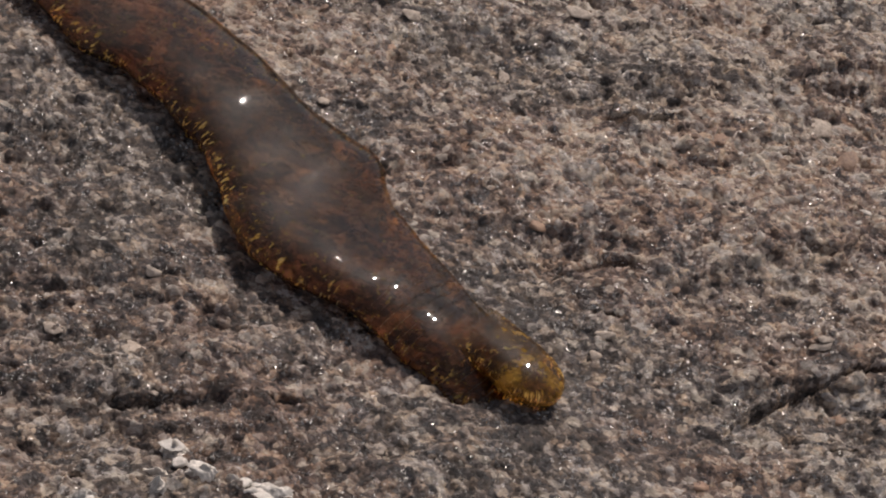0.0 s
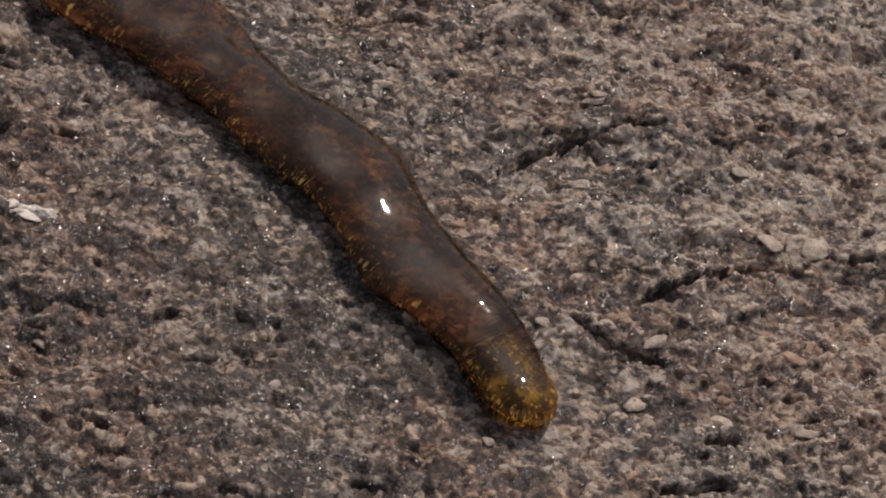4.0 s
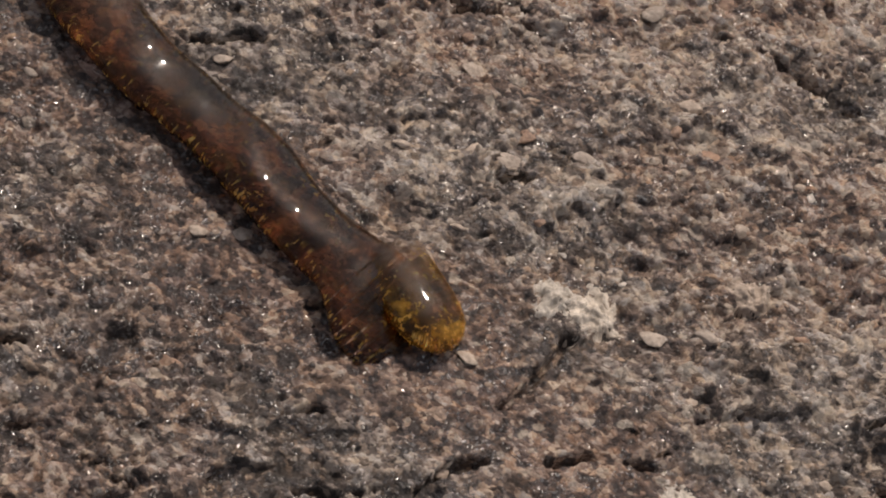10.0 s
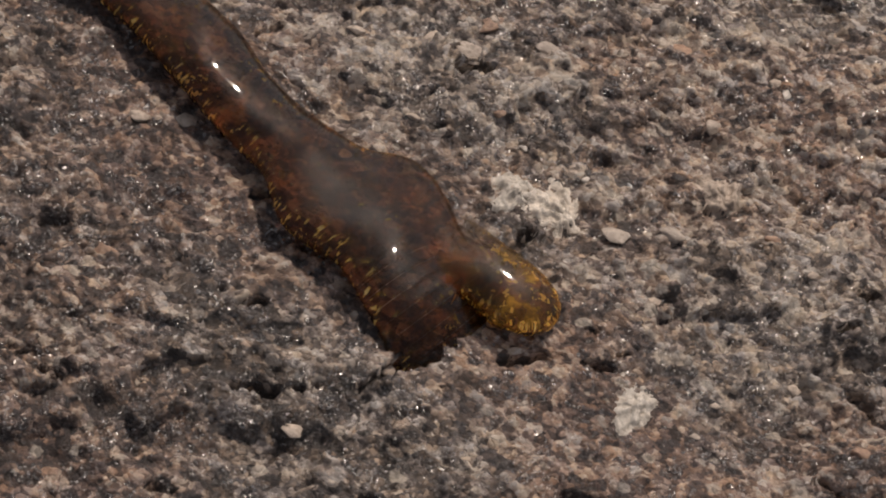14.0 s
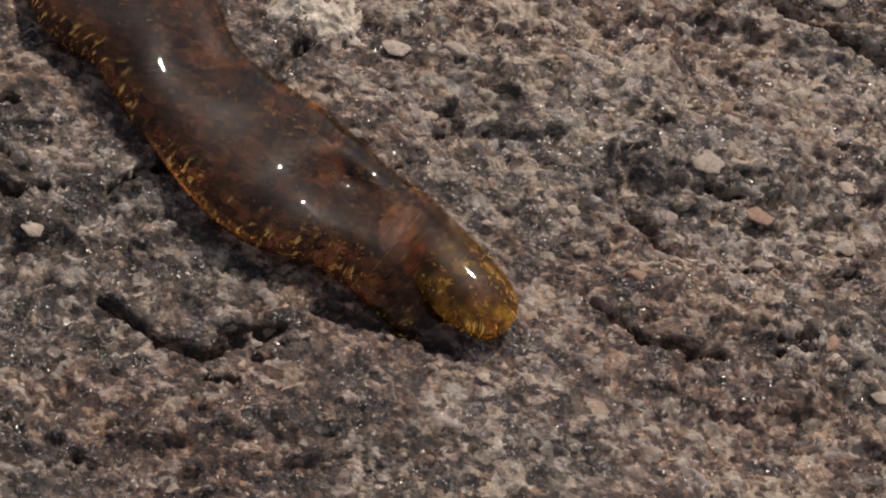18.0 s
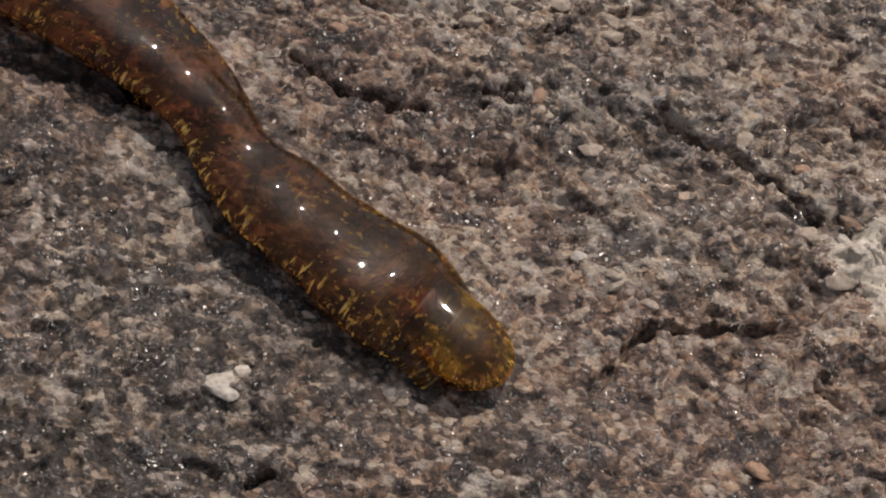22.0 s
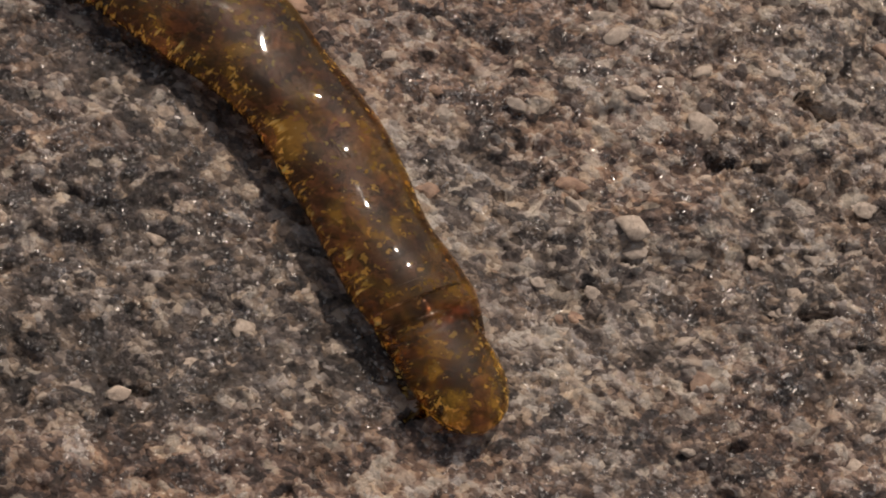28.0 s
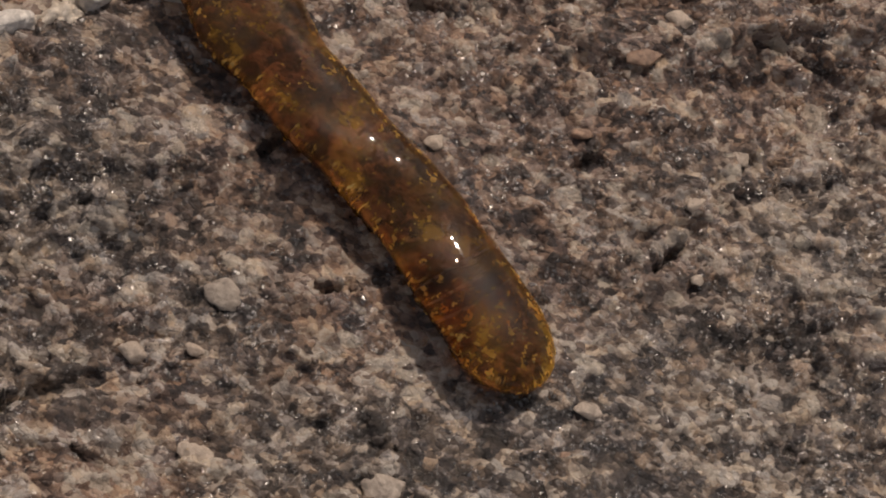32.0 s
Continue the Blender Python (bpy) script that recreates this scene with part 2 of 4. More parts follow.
def water_material():
    """Clear tea-coloured water: gloss and refraction at the skin; the deeper it is, the less light comes through."""
    m, n, l = graph("amber_water")
    geo = node(n, "ShaderNodeNewGeometry")
    pos = geo.outputs["Position"]

    def own(key, out="Fac"):
        k = node(n, "ShaderNodeAttribute")
        k.attribute_name = key
        return k.outputs[out]

    def times(*values):
        out = values[0]
        for v in values[1:]:
            k = n.new("ShaderNodeMath")
            k.operation = "MULTIPLY"
            l.new(out, k.inputs[0])
            l.new(v, k.inputs[1])
            out = k.outputs[0]
        return out

    def most(a, b):
        k = n.new("ShaderNodeMath")
        k.operation = "MAXIMUM"
        l.new(a, k.inputs[0])
        l.new(b, k.inputs[1])
        return k.outputs[0]

    def noisy(vector, scale, detail=4.0, rough=0.6):
        return node(n, "ShaderNodeTexNoise", l, Vector=vector, Scale=scale, Detail=detail, Roughness=rough).outputs["Fac"]

    deep_shade, lively, flow = own("depth_shade"), own("gold"), own("flow", "Vector")
    parts = n.new("ShaderNodeSeparateXYZ")
    l.new(flow, parts.inputs[0])
    rim = parts.outputs[2]
    up = n.new("ShaderNodeSeparateXYZ")
    l.new(geo.outputs["Normal"], up.inputs[0])
    up = up.outputs[2]
    half_shade = n.new("ShaderNodeMath")
    half_shade.operation = "MULTIPLY"
    half_shade.inputs[1].default_value = 0.5
    l.new(deep_shade, half_shade.inputs[0])
    # the last two stops are shade painted under the bulging flank
    tint = ramp(n, l, half_shade.outputs[0], [(0.0, (1.0, 0.88, 0.55)), (0.2, (0.86, 0.60, 0.36)), (0.5, (0.44, 0.29, 0.22)), (0.75, (0.20, 0.12, 0.085)), (1.0, (0.05, 0.032, 0.024))])
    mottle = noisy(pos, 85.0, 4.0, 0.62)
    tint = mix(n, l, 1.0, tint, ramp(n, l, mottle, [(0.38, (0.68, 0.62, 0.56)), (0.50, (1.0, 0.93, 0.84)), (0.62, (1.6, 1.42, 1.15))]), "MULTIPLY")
    ripple = node(n, "ShaderNodeBump", l, Strength=0.1, Distance=0.0010, Height=noisy(pos, 80.0, 1.0)).outputs[0]
    level = most(ramp(n, l, up, [(0.55, 0.03), (0.93, 0.9)]), times(ramp(n, l, lively, [(0.25, 0.0), (1.0, 0.85)]), ramp(n, l, up, [(0.55, 0.0), (0.75, 1.0)])))
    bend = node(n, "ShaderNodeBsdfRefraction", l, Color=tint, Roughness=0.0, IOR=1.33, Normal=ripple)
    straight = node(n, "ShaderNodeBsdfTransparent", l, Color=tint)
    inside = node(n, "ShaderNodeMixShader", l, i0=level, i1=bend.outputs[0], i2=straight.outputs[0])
    gloss = node(n, "ShaderNodeBsdfGlossy", l, Color=(1, 1, 1, 1), Roughness=0.032, Normal=ripple)
    fres = node(n, "ShaderNodeFresnel", l, IOR=1.33, Normal=ripple)
    skin_ = node(n, "ShaderNodeMixShader", l, i0=fres.outputs[0], i1=inside.outputs[0], i2=gloss.outputs[0])
    # silt in the water, in drifting clouds
    load = times(ramp(n, l, noisy(pos, 150.0, 5.0, 0.65), [(0.48, 0.0), (0.62, 0.02), (0.74, 0.12)]), ramp(n, l, deep_shade, [(0.0, 0.5), (0.8, 1.0)]))
    silt = node(n, "ShaderNodeBsdfDiffuse", l, Color=(0.42, 0.23, 0.09, 1))
    skin_ = node(n, "ShaderNodeMixShader", l, i0=load, i1=skin_.outputs[0], i2=silt.outputs[0])
    # amber light painted in patches on the thin water at the front, as if lit through and through
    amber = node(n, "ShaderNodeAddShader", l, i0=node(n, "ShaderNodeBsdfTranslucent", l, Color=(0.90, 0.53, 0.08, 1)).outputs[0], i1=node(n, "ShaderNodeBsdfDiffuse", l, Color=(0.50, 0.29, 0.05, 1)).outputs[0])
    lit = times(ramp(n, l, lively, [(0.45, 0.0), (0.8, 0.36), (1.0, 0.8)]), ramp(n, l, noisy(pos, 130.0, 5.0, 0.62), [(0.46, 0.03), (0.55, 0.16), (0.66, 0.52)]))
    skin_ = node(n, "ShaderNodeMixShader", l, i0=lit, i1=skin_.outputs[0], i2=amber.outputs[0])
    # light that has come down through the water and leaves by the flank turned from the sun, painted as gold streaks
    # along the scalloped rim
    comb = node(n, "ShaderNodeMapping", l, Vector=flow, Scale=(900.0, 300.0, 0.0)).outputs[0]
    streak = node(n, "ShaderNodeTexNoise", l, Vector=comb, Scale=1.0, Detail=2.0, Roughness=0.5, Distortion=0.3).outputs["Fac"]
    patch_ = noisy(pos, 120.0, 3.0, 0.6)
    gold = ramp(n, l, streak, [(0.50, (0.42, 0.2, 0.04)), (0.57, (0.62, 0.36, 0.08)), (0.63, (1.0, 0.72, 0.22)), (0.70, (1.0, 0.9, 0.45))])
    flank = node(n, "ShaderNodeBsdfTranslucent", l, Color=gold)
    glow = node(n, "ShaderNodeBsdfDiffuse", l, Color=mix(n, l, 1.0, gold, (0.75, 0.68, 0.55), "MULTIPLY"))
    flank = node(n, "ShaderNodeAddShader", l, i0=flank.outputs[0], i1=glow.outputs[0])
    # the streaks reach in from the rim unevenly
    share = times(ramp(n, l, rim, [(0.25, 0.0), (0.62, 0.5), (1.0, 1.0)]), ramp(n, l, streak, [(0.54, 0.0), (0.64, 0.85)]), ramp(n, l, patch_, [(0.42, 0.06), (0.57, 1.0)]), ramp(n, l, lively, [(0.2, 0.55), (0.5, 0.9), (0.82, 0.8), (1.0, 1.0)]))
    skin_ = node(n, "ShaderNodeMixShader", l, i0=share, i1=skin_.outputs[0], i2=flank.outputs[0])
    # yellow flecks painted in for the sun that the bead gathers on grains in it
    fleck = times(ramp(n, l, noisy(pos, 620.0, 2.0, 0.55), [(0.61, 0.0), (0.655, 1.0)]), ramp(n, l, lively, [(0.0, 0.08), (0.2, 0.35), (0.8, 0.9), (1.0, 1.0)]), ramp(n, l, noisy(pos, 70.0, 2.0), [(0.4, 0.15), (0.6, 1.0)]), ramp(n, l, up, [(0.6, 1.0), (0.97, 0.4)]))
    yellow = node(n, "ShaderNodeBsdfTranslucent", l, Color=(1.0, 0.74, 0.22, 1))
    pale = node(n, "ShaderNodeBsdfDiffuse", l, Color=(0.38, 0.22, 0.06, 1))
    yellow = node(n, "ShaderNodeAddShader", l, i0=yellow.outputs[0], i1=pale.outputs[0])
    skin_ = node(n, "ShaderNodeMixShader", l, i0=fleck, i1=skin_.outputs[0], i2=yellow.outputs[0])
    # sparse pale tan dots on its skin
    dots = node(n, "ShaderNodeTexVoronoi", l, Vector=pos, Scale=640.0)
    dots.voronoi_dimensions = "2D"
    lone = n.new("ShaderNodeSeparateColor")
    l.new(dots.outputs["Color"], lone.inputs[0])
    few = times(ramp(n, l, dots.outputs["Distance"], [(0.05, 0.6), (0.13, 0.0)]), ramp(n, l, lone.outputs[0], [(0.86, 0.0), (0.97, 1.0)]))
    dot_skin = node(n, "ShaderNodeBsdfDiffuse", l, Color=(0.50, 0.40, 0.20, 1))
    skin_ = node(n, "ShaderNodeMixShader", l, i0=few, i1=skin_.outputs[0], i2=dot_skin.outputs[0])
    none = node(n, "ShaderNodeBsdfTransparent", l, Color=(1, 1, 1, 1))
    out = node(n, "ShaderNodeMixShader", l, i0=own("whole"), i1=none.outputs[0], i2=skin_.outputs[0])
    node(n, "ShaderNodeOutputMaterial", l, Surface=out.outputs[0])
    return m


ROCK = rock_material()
QUARTZ = mineral_material("milky_quartz", (0.34, 0.305, 0.265), (0.62, 0.59, 0.54), 0.5)
FELDSPAR = mineral_material("feldspar", (0.25, 0.205, 0.17), (0.46, 0.395, 0.33), 0.55)
RUSTY = mineral_material("rusty_feldspar", (0.20, 0.12, 0.085), (0.35, 0.24, 0.17), 0.6)
SNOWY = mineral_material("white_quartz", (0.48, 0.45, 0.41), (0.74, 0.71, 0.66), 0.45)
VEIN = mineral_material("vein_quartz", (0.34, 0.295, 0.24), (0.66, 0.62, 0.55), 0.5)
WATER = water_material()

# ---- the stream's plan ----
# centre line in millimetres, a station every 10 mm, and the reach of the water to either side of it
PATH_X = (-182, -172.7, -163.4, -154.3, -145.1, -136, -126.9, -118.7, -110.2, -102.2, -92.5, -83.4, -74.4, -66.5, -57.9, -49.8, -42.3, -35.3, -28,
          -19.2, -9.9, -0.8, 7.9, 16.6, 25.6, 35, 44.4, 52.9, 60.6, 67.7, 75.4, 84, 92.7, 101, 108.8, 116.1, 123.3, 130.9, 138.8, 147.5, 156.5,
          165.5, 174.4, 182.9, 191.3, 199.8, 208.7, 217.9, 227.1, 235.8, 244, 252.6, 261.4, 270.9, 280.6, 290.3, 300.1, 309.6, 318.8, 327.5, 335.6,
          343.9, 352.7, 361.9, 371.4, 380.9, 390.3, 399.7, 409.1, 418.7, 428.5, 438.3, 448.1, 457.5, 466.6, 474.8, 482.3, 489.3, 496.4, 503.4, 510.2,
          516.9, 524, 532.7, 541.8, 550.1, 557.7, 565.4, 573.8, 582.5, 591, 599.2, 606.9, 614.7, 622.6, 630.4, 638.1)
PATH_Y = (19, 15.3, 11.6, 7.6, 3.5, -0.6, -4.6, -10.4, -15.7, -21.7, -24, -28.1, -32.6, -38.7, -43.8, -49.6, -56.2, -63.4, -70.2, -74.9, -78.6,
          -82.9, -87.8, -92.6, -97, -100.4, -103.9, -109.1, -115.5, -122.5, -128.9, -134, -138.9, -144.5, -150.7, -157.6, -164.5, -171.1, -177.2,
          -182.1, -186.5, -190.8, -195.4, -200.5, -206.1, -211.3, -215.8, -219.8, -223.6, -228.6, -234.4, -239.4, -244.1, -247.2, -249.9, -252, -254,
          -257.3, -261.1, -266.1, -271.9, -277.4, -282.3, -286.1, -289.4, -292.4, -295.7, -299.2, -302.7, -305.3, -307.3, -309.2, -311.4, -314.8,
          -318.9, -324.6, -331.2, -338.4, -345.5, -352.5, -359.9, -367.3, -374.3, -379.3, -383.4, -389, -395.4, -401.8, -407.2, -412.2, -417.4,
          -423.2, -429.6, -435.8, -442, -448.2, -454.6)
REACH_R = (20, 20, 20, 20, 20, 20, 20, 20, 20, 20, 19, 18.4, 18, 18.4, 17.6, 20.8, 26, 23.2, 21.6, 20.4, 17.6, 16, 14, 13.2, 13.6, 15.2, 16, 16, 14,
          13.6, 14.4, 13.6, 12.8, 11.2, 11.2, 11.6, 12, 11.2, 10.4, 10, 10.4, 10, 11.2, 11.2, 10, 10.4, 11.2, 13.5, 19.6, 18, 15.2, 16.4, 18.8, 19.6,
          18.4, 16, 15.2, 13.2, 11.6, 11.2, 10, 8.4, 12, 12.4, 13.2, 14.8, 14, 12, 12.8, 12.4, 12.8, 12.8, 12, 14.4, 12, 12, 12.4, 11.6, 10.4, 11.2,
          11.6, 10.4, 11.6, 12.8, 11.6, 10.6, 10.4, 9.2, 9.2, 8.8, 9.6, 9.6, 8.8, 8.4, 8.2, 8.2, 8.2)
REACH_L = (19, 19, 19, 19, 19, 19, 19, 19, 19, 19, 17.6, 18, 18, 18.8, 19.2, 20.8, 22.4, 24.8, 24, 19.6, 16.8, 15.2, 14.4, 13.2, 14.4, 15.6, 16,
          14.8, 14, 14.4, 16, 12.8, 12, 11.2, 10.8, 11.6, 12.4, 11.6, 10.8, 10.8, 10, 10, 10.4, 10.8, 10.4, 10.4, 11.2, 17.2, 18, 16, 16.4, 17.2,
          18.4, 20.4, 19.2, 15.2, 14.8, 13.6, 12, 9.6, 8.8, 10.8, 12.4, 12, 13.6, 14.8, 12.8, 10.8, 13, 12.4, 11.6, 12.8, 13.2, 12.8, 12.4, 11.6, 12,
          11.6, 12, 12, 10, 9.6, 14.4, 14.4, 9.5, 10.2, 11.6, 9.2, 9.6, 8.8, 8.8, 8.8, 9.6, 8, 8.2, 8.2, 8.2)

# ---- the rock ----
TABLE = np.random.RandomState(5).rand(8, 256, 256)


def lattice(x, y, k):
    """Smooth noise from 0 to 1 on a unit lattice, for arrays."""
    i, j = np.floor(x).astype(int), np.floor(y).astype(int)
    a, b = x - i, y - j
    a, b = a * a * (3 - 2 * a), b * b * (3 - 2 * b)
    t = TABLE[k]
    i, j, i1, j1 = i & 255, j & 255, (i + 1) & 255, (j + 1) & 255
    return (t[i, j] * (1 - a) + t[i1, j] * a) * (1 - b) + (t[i, j1] * (1 - a) + t[i1, j1] * a) * b


def grains(x, y, k):
    """Crystals on a jittered unit lattice: each one's own number and a face tilted its own way, and how near the next crystal is."""
    i, j = np.floor(x).astype(int), np.floor(y).astype(int)
    d1, d2 = np.full(x.shape, 9.0), np.full(x.shape, 9.0)
    own, dip = np.zeros(x.shape), np.zeros(x.shape)
    for p in (-1, 0, 1):
        for q in (-1, 0, 1):
            c, e = (i + p) & 255, (j + q) & 255
            dx, dy = x - (i + p + TABLE[k][c, e]), y - (j + q + TABLE[k + 1][c, e])
            mine = TABLE[k + 2][c, e]
            d = np.hypot(dx, dy) - 0.12 * mine
            near = d < d1
            d2 = np.where(near, d1, np.minimum(d2, d))
            own = np.where(near, mine, own)
            dip = np.where(near, dx * (TABLE[k][e, c] - 0.5) + dy * (TABLE[k + 1][e, c] - 0.35), dip)
            d1 = np.where(near, d, d1)
    return own, dip, d2 - d1


def swell(x, y):
    """The slow rise and fall of the slab, in metres."""
    return 0.004 * (lattice(x / 0.11 + 7, y / 0.08 + 3, 0) - 0.5) + 0.0022 * (lattice(x / 0.04, y / 0.03, 1) - 0.5)


ALONG, ACROSS = Vector((math.cos(radians(-30)), math.sin(radians(-30)))), Vector((math.sin(radians(30)), math.cos(radians(30))))
FOLIATION = radians(27)
CRACKS = (
    (1.0, ((425, -223), (433, -228), (446, -228), (456, -231), (465, -235))),
    (1.3, ((428, -296), (432, -284), (436, -277), (443, -275), (457, -268), (465, -264), (470, -259), (469, -251))),
    (1.2, ((489, -239), (493, -231), (502, -219), (513, -212))),
    (1.2, ((250, -292), (263, -296), (273, -295), (278, -289), (285, -282))),
    (1.5, ((290, -274), (300, -273), (307, -271), (320, -272))),
    (1.8, ((352, -134), (364, -145), (380, -148), (394, -149))),
    (1.0, ((345, -247), (358, -251), (369, -249))),
    (1.2, ((133, -110), (145, -96), (159, -83), (173, -80))),
    (1.3, ((118, -124), (129, -128), (143, -127))),
    (1.2, ((151, -167), (159, -164), (168, -158))),
    (1.1, ((254, -237), (260, -227), (266, -210))),
    (1.0, ((294, -98), (308, -103), (325, -106))),
    (1.2, ((539, -478), (545, -472), (553, -467))),
    (1.2, ((497, -440), (502, -436), (509, -429))),
    (1.4, ((472, -412), (480, -410), (489, -409))),
    (1.2, ((33, 7), (41, 10), (48, 16))),
    (1.3, ((361, -206), (370, -203))),
    (0.9, ((84, -87), (96, -72), (112, -55), (124, -47))),
    (1.1, ((-50, -111), (-39, -108))),
    (1.2, ((511, -377), (521, -368))),
    (1.0, ((582, -378), (591, -376))),
    (0.9, ((568, -281), (577, -281))),
    (1.1, ((650, -357), (658, -356), (668, -358))),
    (1.1, ((206, -261), (215, -256))),
)

UPPER_LEDGES = (
    (1.0, ((-64, -147), (-45, -136), (-38, -131))),
    (1.0, ((-27, -127), (-19, -124))),
    (0.9, ((-23, 1), (-16, 12))),
    (1.1, ((35, -50), (50, -41))),
    (1.1, ((40, -45), (51, -42))),
    (1.2, ((52, -219), (62, -223))),
    (1.0, ((122, -278), (134, -273), (145, -267))),
    (1.1, ((208, -123), (221, -124), (224, -117))),
)
MIDDLE_LEDGES = (
    (1.1, ((211, -129), (225, -120))),
    (0.9, ((215, -278), (229, -273))),
    (1.0, ((235, -175), (245, -170))),
    (1.0, ((236, -174), (244, -172))),
    (1.1, ((236, -175), (243, -171))),
    (1.0, ((241, -267), (246, -259), (255, -252))),
    (0.9, ((268, -248), (278, -242))),
    (0.9, ((286, -240), (294, -238))),
    (1.0, ((322, -180), (334, -184))),
)
LOWER_LEDGES = (
    (0.9, ((345, -221), (355, -224))),
    (1.0, ((384, -238), (395, -238))),
    (1.1, ((403, -204), (418, -196))),
    (1.1, ((458, -391), (466, -390))),
    (0.9, ((472, -276), (480, -279))),
    (1.0, ((498, -420), (506, -420))),
    (0.9, ((579, -330), (586, -326))),
    (1.0, ((587, -464), (593, -461))),
    (1.0, ((641, -412), (645, -406))),
)


def chinks(count, seed):
    """Short gaps between flakes, along the foliation, in the same form as the cracks."""
    rnd, out = random.Random(seed), []
    for _ in range(count):
        u, v = rnd.uniform(-130, 840), rnd.uniform(-215, 165)
        x, y = u * ALONG.x + v * ACROSS.x, u * ALONG.y + v * ACROSS.y
        a, half = FOLIATION + rnd.gauss(0, 0.35), rnd.uniform(1.5, 5.0)
        out.append((rnd.uniform(0.5, 0.85), ((x - half * math.cos(a), y - half * math.sin(a)), (x + half * math.cos(a), y + half * math.sin(a)))))
    return tuple(out)


CRACKS += UPPER_LEDGES + MIDDLE_LEDGES + LOWER_LEDGES + chinks(200, 4)


def relief(x, y, minerals=False):
    """The height of the rock's face over its swell; with minerals, also the numbers of the crystals of two sizes, the
    coarse one lowered in cracks to paint their shade.
    """
    c, s = math.cos(FOLIATION), math.sin(FOLIATION)
    a, b = c * x + s * y, -s * x + c * y
    w1, w2 = lattice(a / 0.007, b / 0.006, 2) - 0.5, lattice(a / 0.006 + 50, b / 0.007, 3) - 0.5
    a, b = a + 0.004 * w1, b + 0.004 * w2
    w1, w2 = lattice(a / 0.0016, b / 0.0016, 4) - 0.5, lattice(a / 0.0016 + 50, b / 0.0016, 5) - 0.5
    a, b = a + 0.0009 * w1, b + 0.0009 * w2
    z = np.zeros(x.shape)
    # the water has found a smoother, slightly hollow way over the slab
    px, py = np.array(PATH_X) / 1000, np.array(PATH_Y) / 1000
    off = np.abs(x * ACROSS.x + y * ACROSS.y - np.interp(x * ALONG.x + y * ALONG.y, px * ALONG.x + py * ALONG.y, px * ACROSS.x + py * ACROSS.y))
    calm = np.clip((off - 0.014) / 0.035, 0, 1)
    for size, high, k in ((0.024, 0.0036, 2), (0.010, 0.0026, 3), (0.0044, 0.0010, 4)):
        z += high * (lattice(a / (size * 1.25) + 3, b / (size * 0.9) + 9, k) - 0.5) * (1 if k == 4 else 0.3 + 0.7 * calm)
    z -= 0.0009 * (1 - calm)
    worn = 0.62 + 0.38 * np.clip((off - 0.012) / 0.02, 0, 1)
    # flaggy ledges along the foliation
    for long, wide, high, k in ((0.060, 0.019, 0.0027, 6), (0.026, 0.0085, 0.0015, 1)):
        t = 3.4 * lattice(a / long + 21, b / wide + 5, k) + 0.35 * (lattice(a / 0.0035, b / 0.003, 7) - 0.5)
        f = t - np.floor(t)
        z += high * (np.floor(t) - 1.2 + np.clip((f - 0.82) / 0.18, 0, 1)) * (0.25 + 0.75 * calm) * 0.75
    # hairline breaks, mostly along the foliation
    r = np.abs(lattice(a / 0.026 + 40, b / 0.012 + 11, 5) - 0.5)
    where = np.clip((lattice(a / 0.016 + 9, b / 0.013 + 70, 1) - 0.52) / 0.1, 0, 1)
    z -= 0.0009 * where * np.clip(1 - r / 0.035, 0, 1)
    # crystals
    coarse, dip, rim = grains(a / 0.0043 + 31, b / 0.0036 + 17, 1)
    z += worn * (0.0011 * (coarse - 0.5) * np.clip(rim / 0.12, 0, 1) + 0.0019 * dip)
    fine, dip, rim = grains(a / 0.0023 + 11, b / 0.0020 + 57, 4)
    z += worn * (0.0011 * (fine - 0.5) * np.clip(rim / 0.12, 0, 1) + 0.0013 * dip - 0.0004 * np.clip(1 - rim / 0.2, 0, 1))
    # open cracks
    for wide, line in CRACKS:
        for p, q in zip(line[:-1], line[1:]):
            p, q = np.array(p) / 1000, np.array(q) / 1000
            lo, hi = np.minimum(p, q) - 0.006, np.maximum(p, q) + 0.006
            box = (x > lo[0]) & (x < hi[0]) & (y > lo[1]) & (y < hi[1])
            if not box.any():
                continue
            ux, uy = x[box], y[box]
            w = q - p
            f = np.clip(((ux - p[0]) * w[0] + (uy - p[1]) * w[1]) / (w @ w), 0, 1)
            d = np.hypot(ux - p[0] - f * w[0], uy - p[1] - f * w[1])
            d += 0.0018 * (lattice(ux / 0.0035, uy / 0.0035, 6) - 0.5) + 0.0010 * (lattice(ux / 0.0014, uy / 0.0014, 7) - 0.5)
            d *= 1 + 1.6 * (2 * f - 1) ** 4 * (len(line) == 2)
            cut = np.clip(1.55 - d / (wide * 0.00088), 0, 1)
            cut = cut * cut * (3 - 2 * cut)
            z[box] = np.minimum(z[box], z[box] * (1 - cut) - 0.0050 * min(1.0, wide) * cut)
            # the shade inside the crack, painted into the tone of its walls
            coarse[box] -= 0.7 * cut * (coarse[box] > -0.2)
    return (z, coarse, fine) if minerals else z


def grid_lines(lo, hi, step, far):
    inner = np.arange(lo, hi, step)
    out, d = [], step
    while not out or out[-1] < far:
        d *= 1.45
        out.append((out[-1] if out else 0) + d)
    out = np.array(out)
    return np.r_[lo - out[::-1], inner, inner[-1] + out]


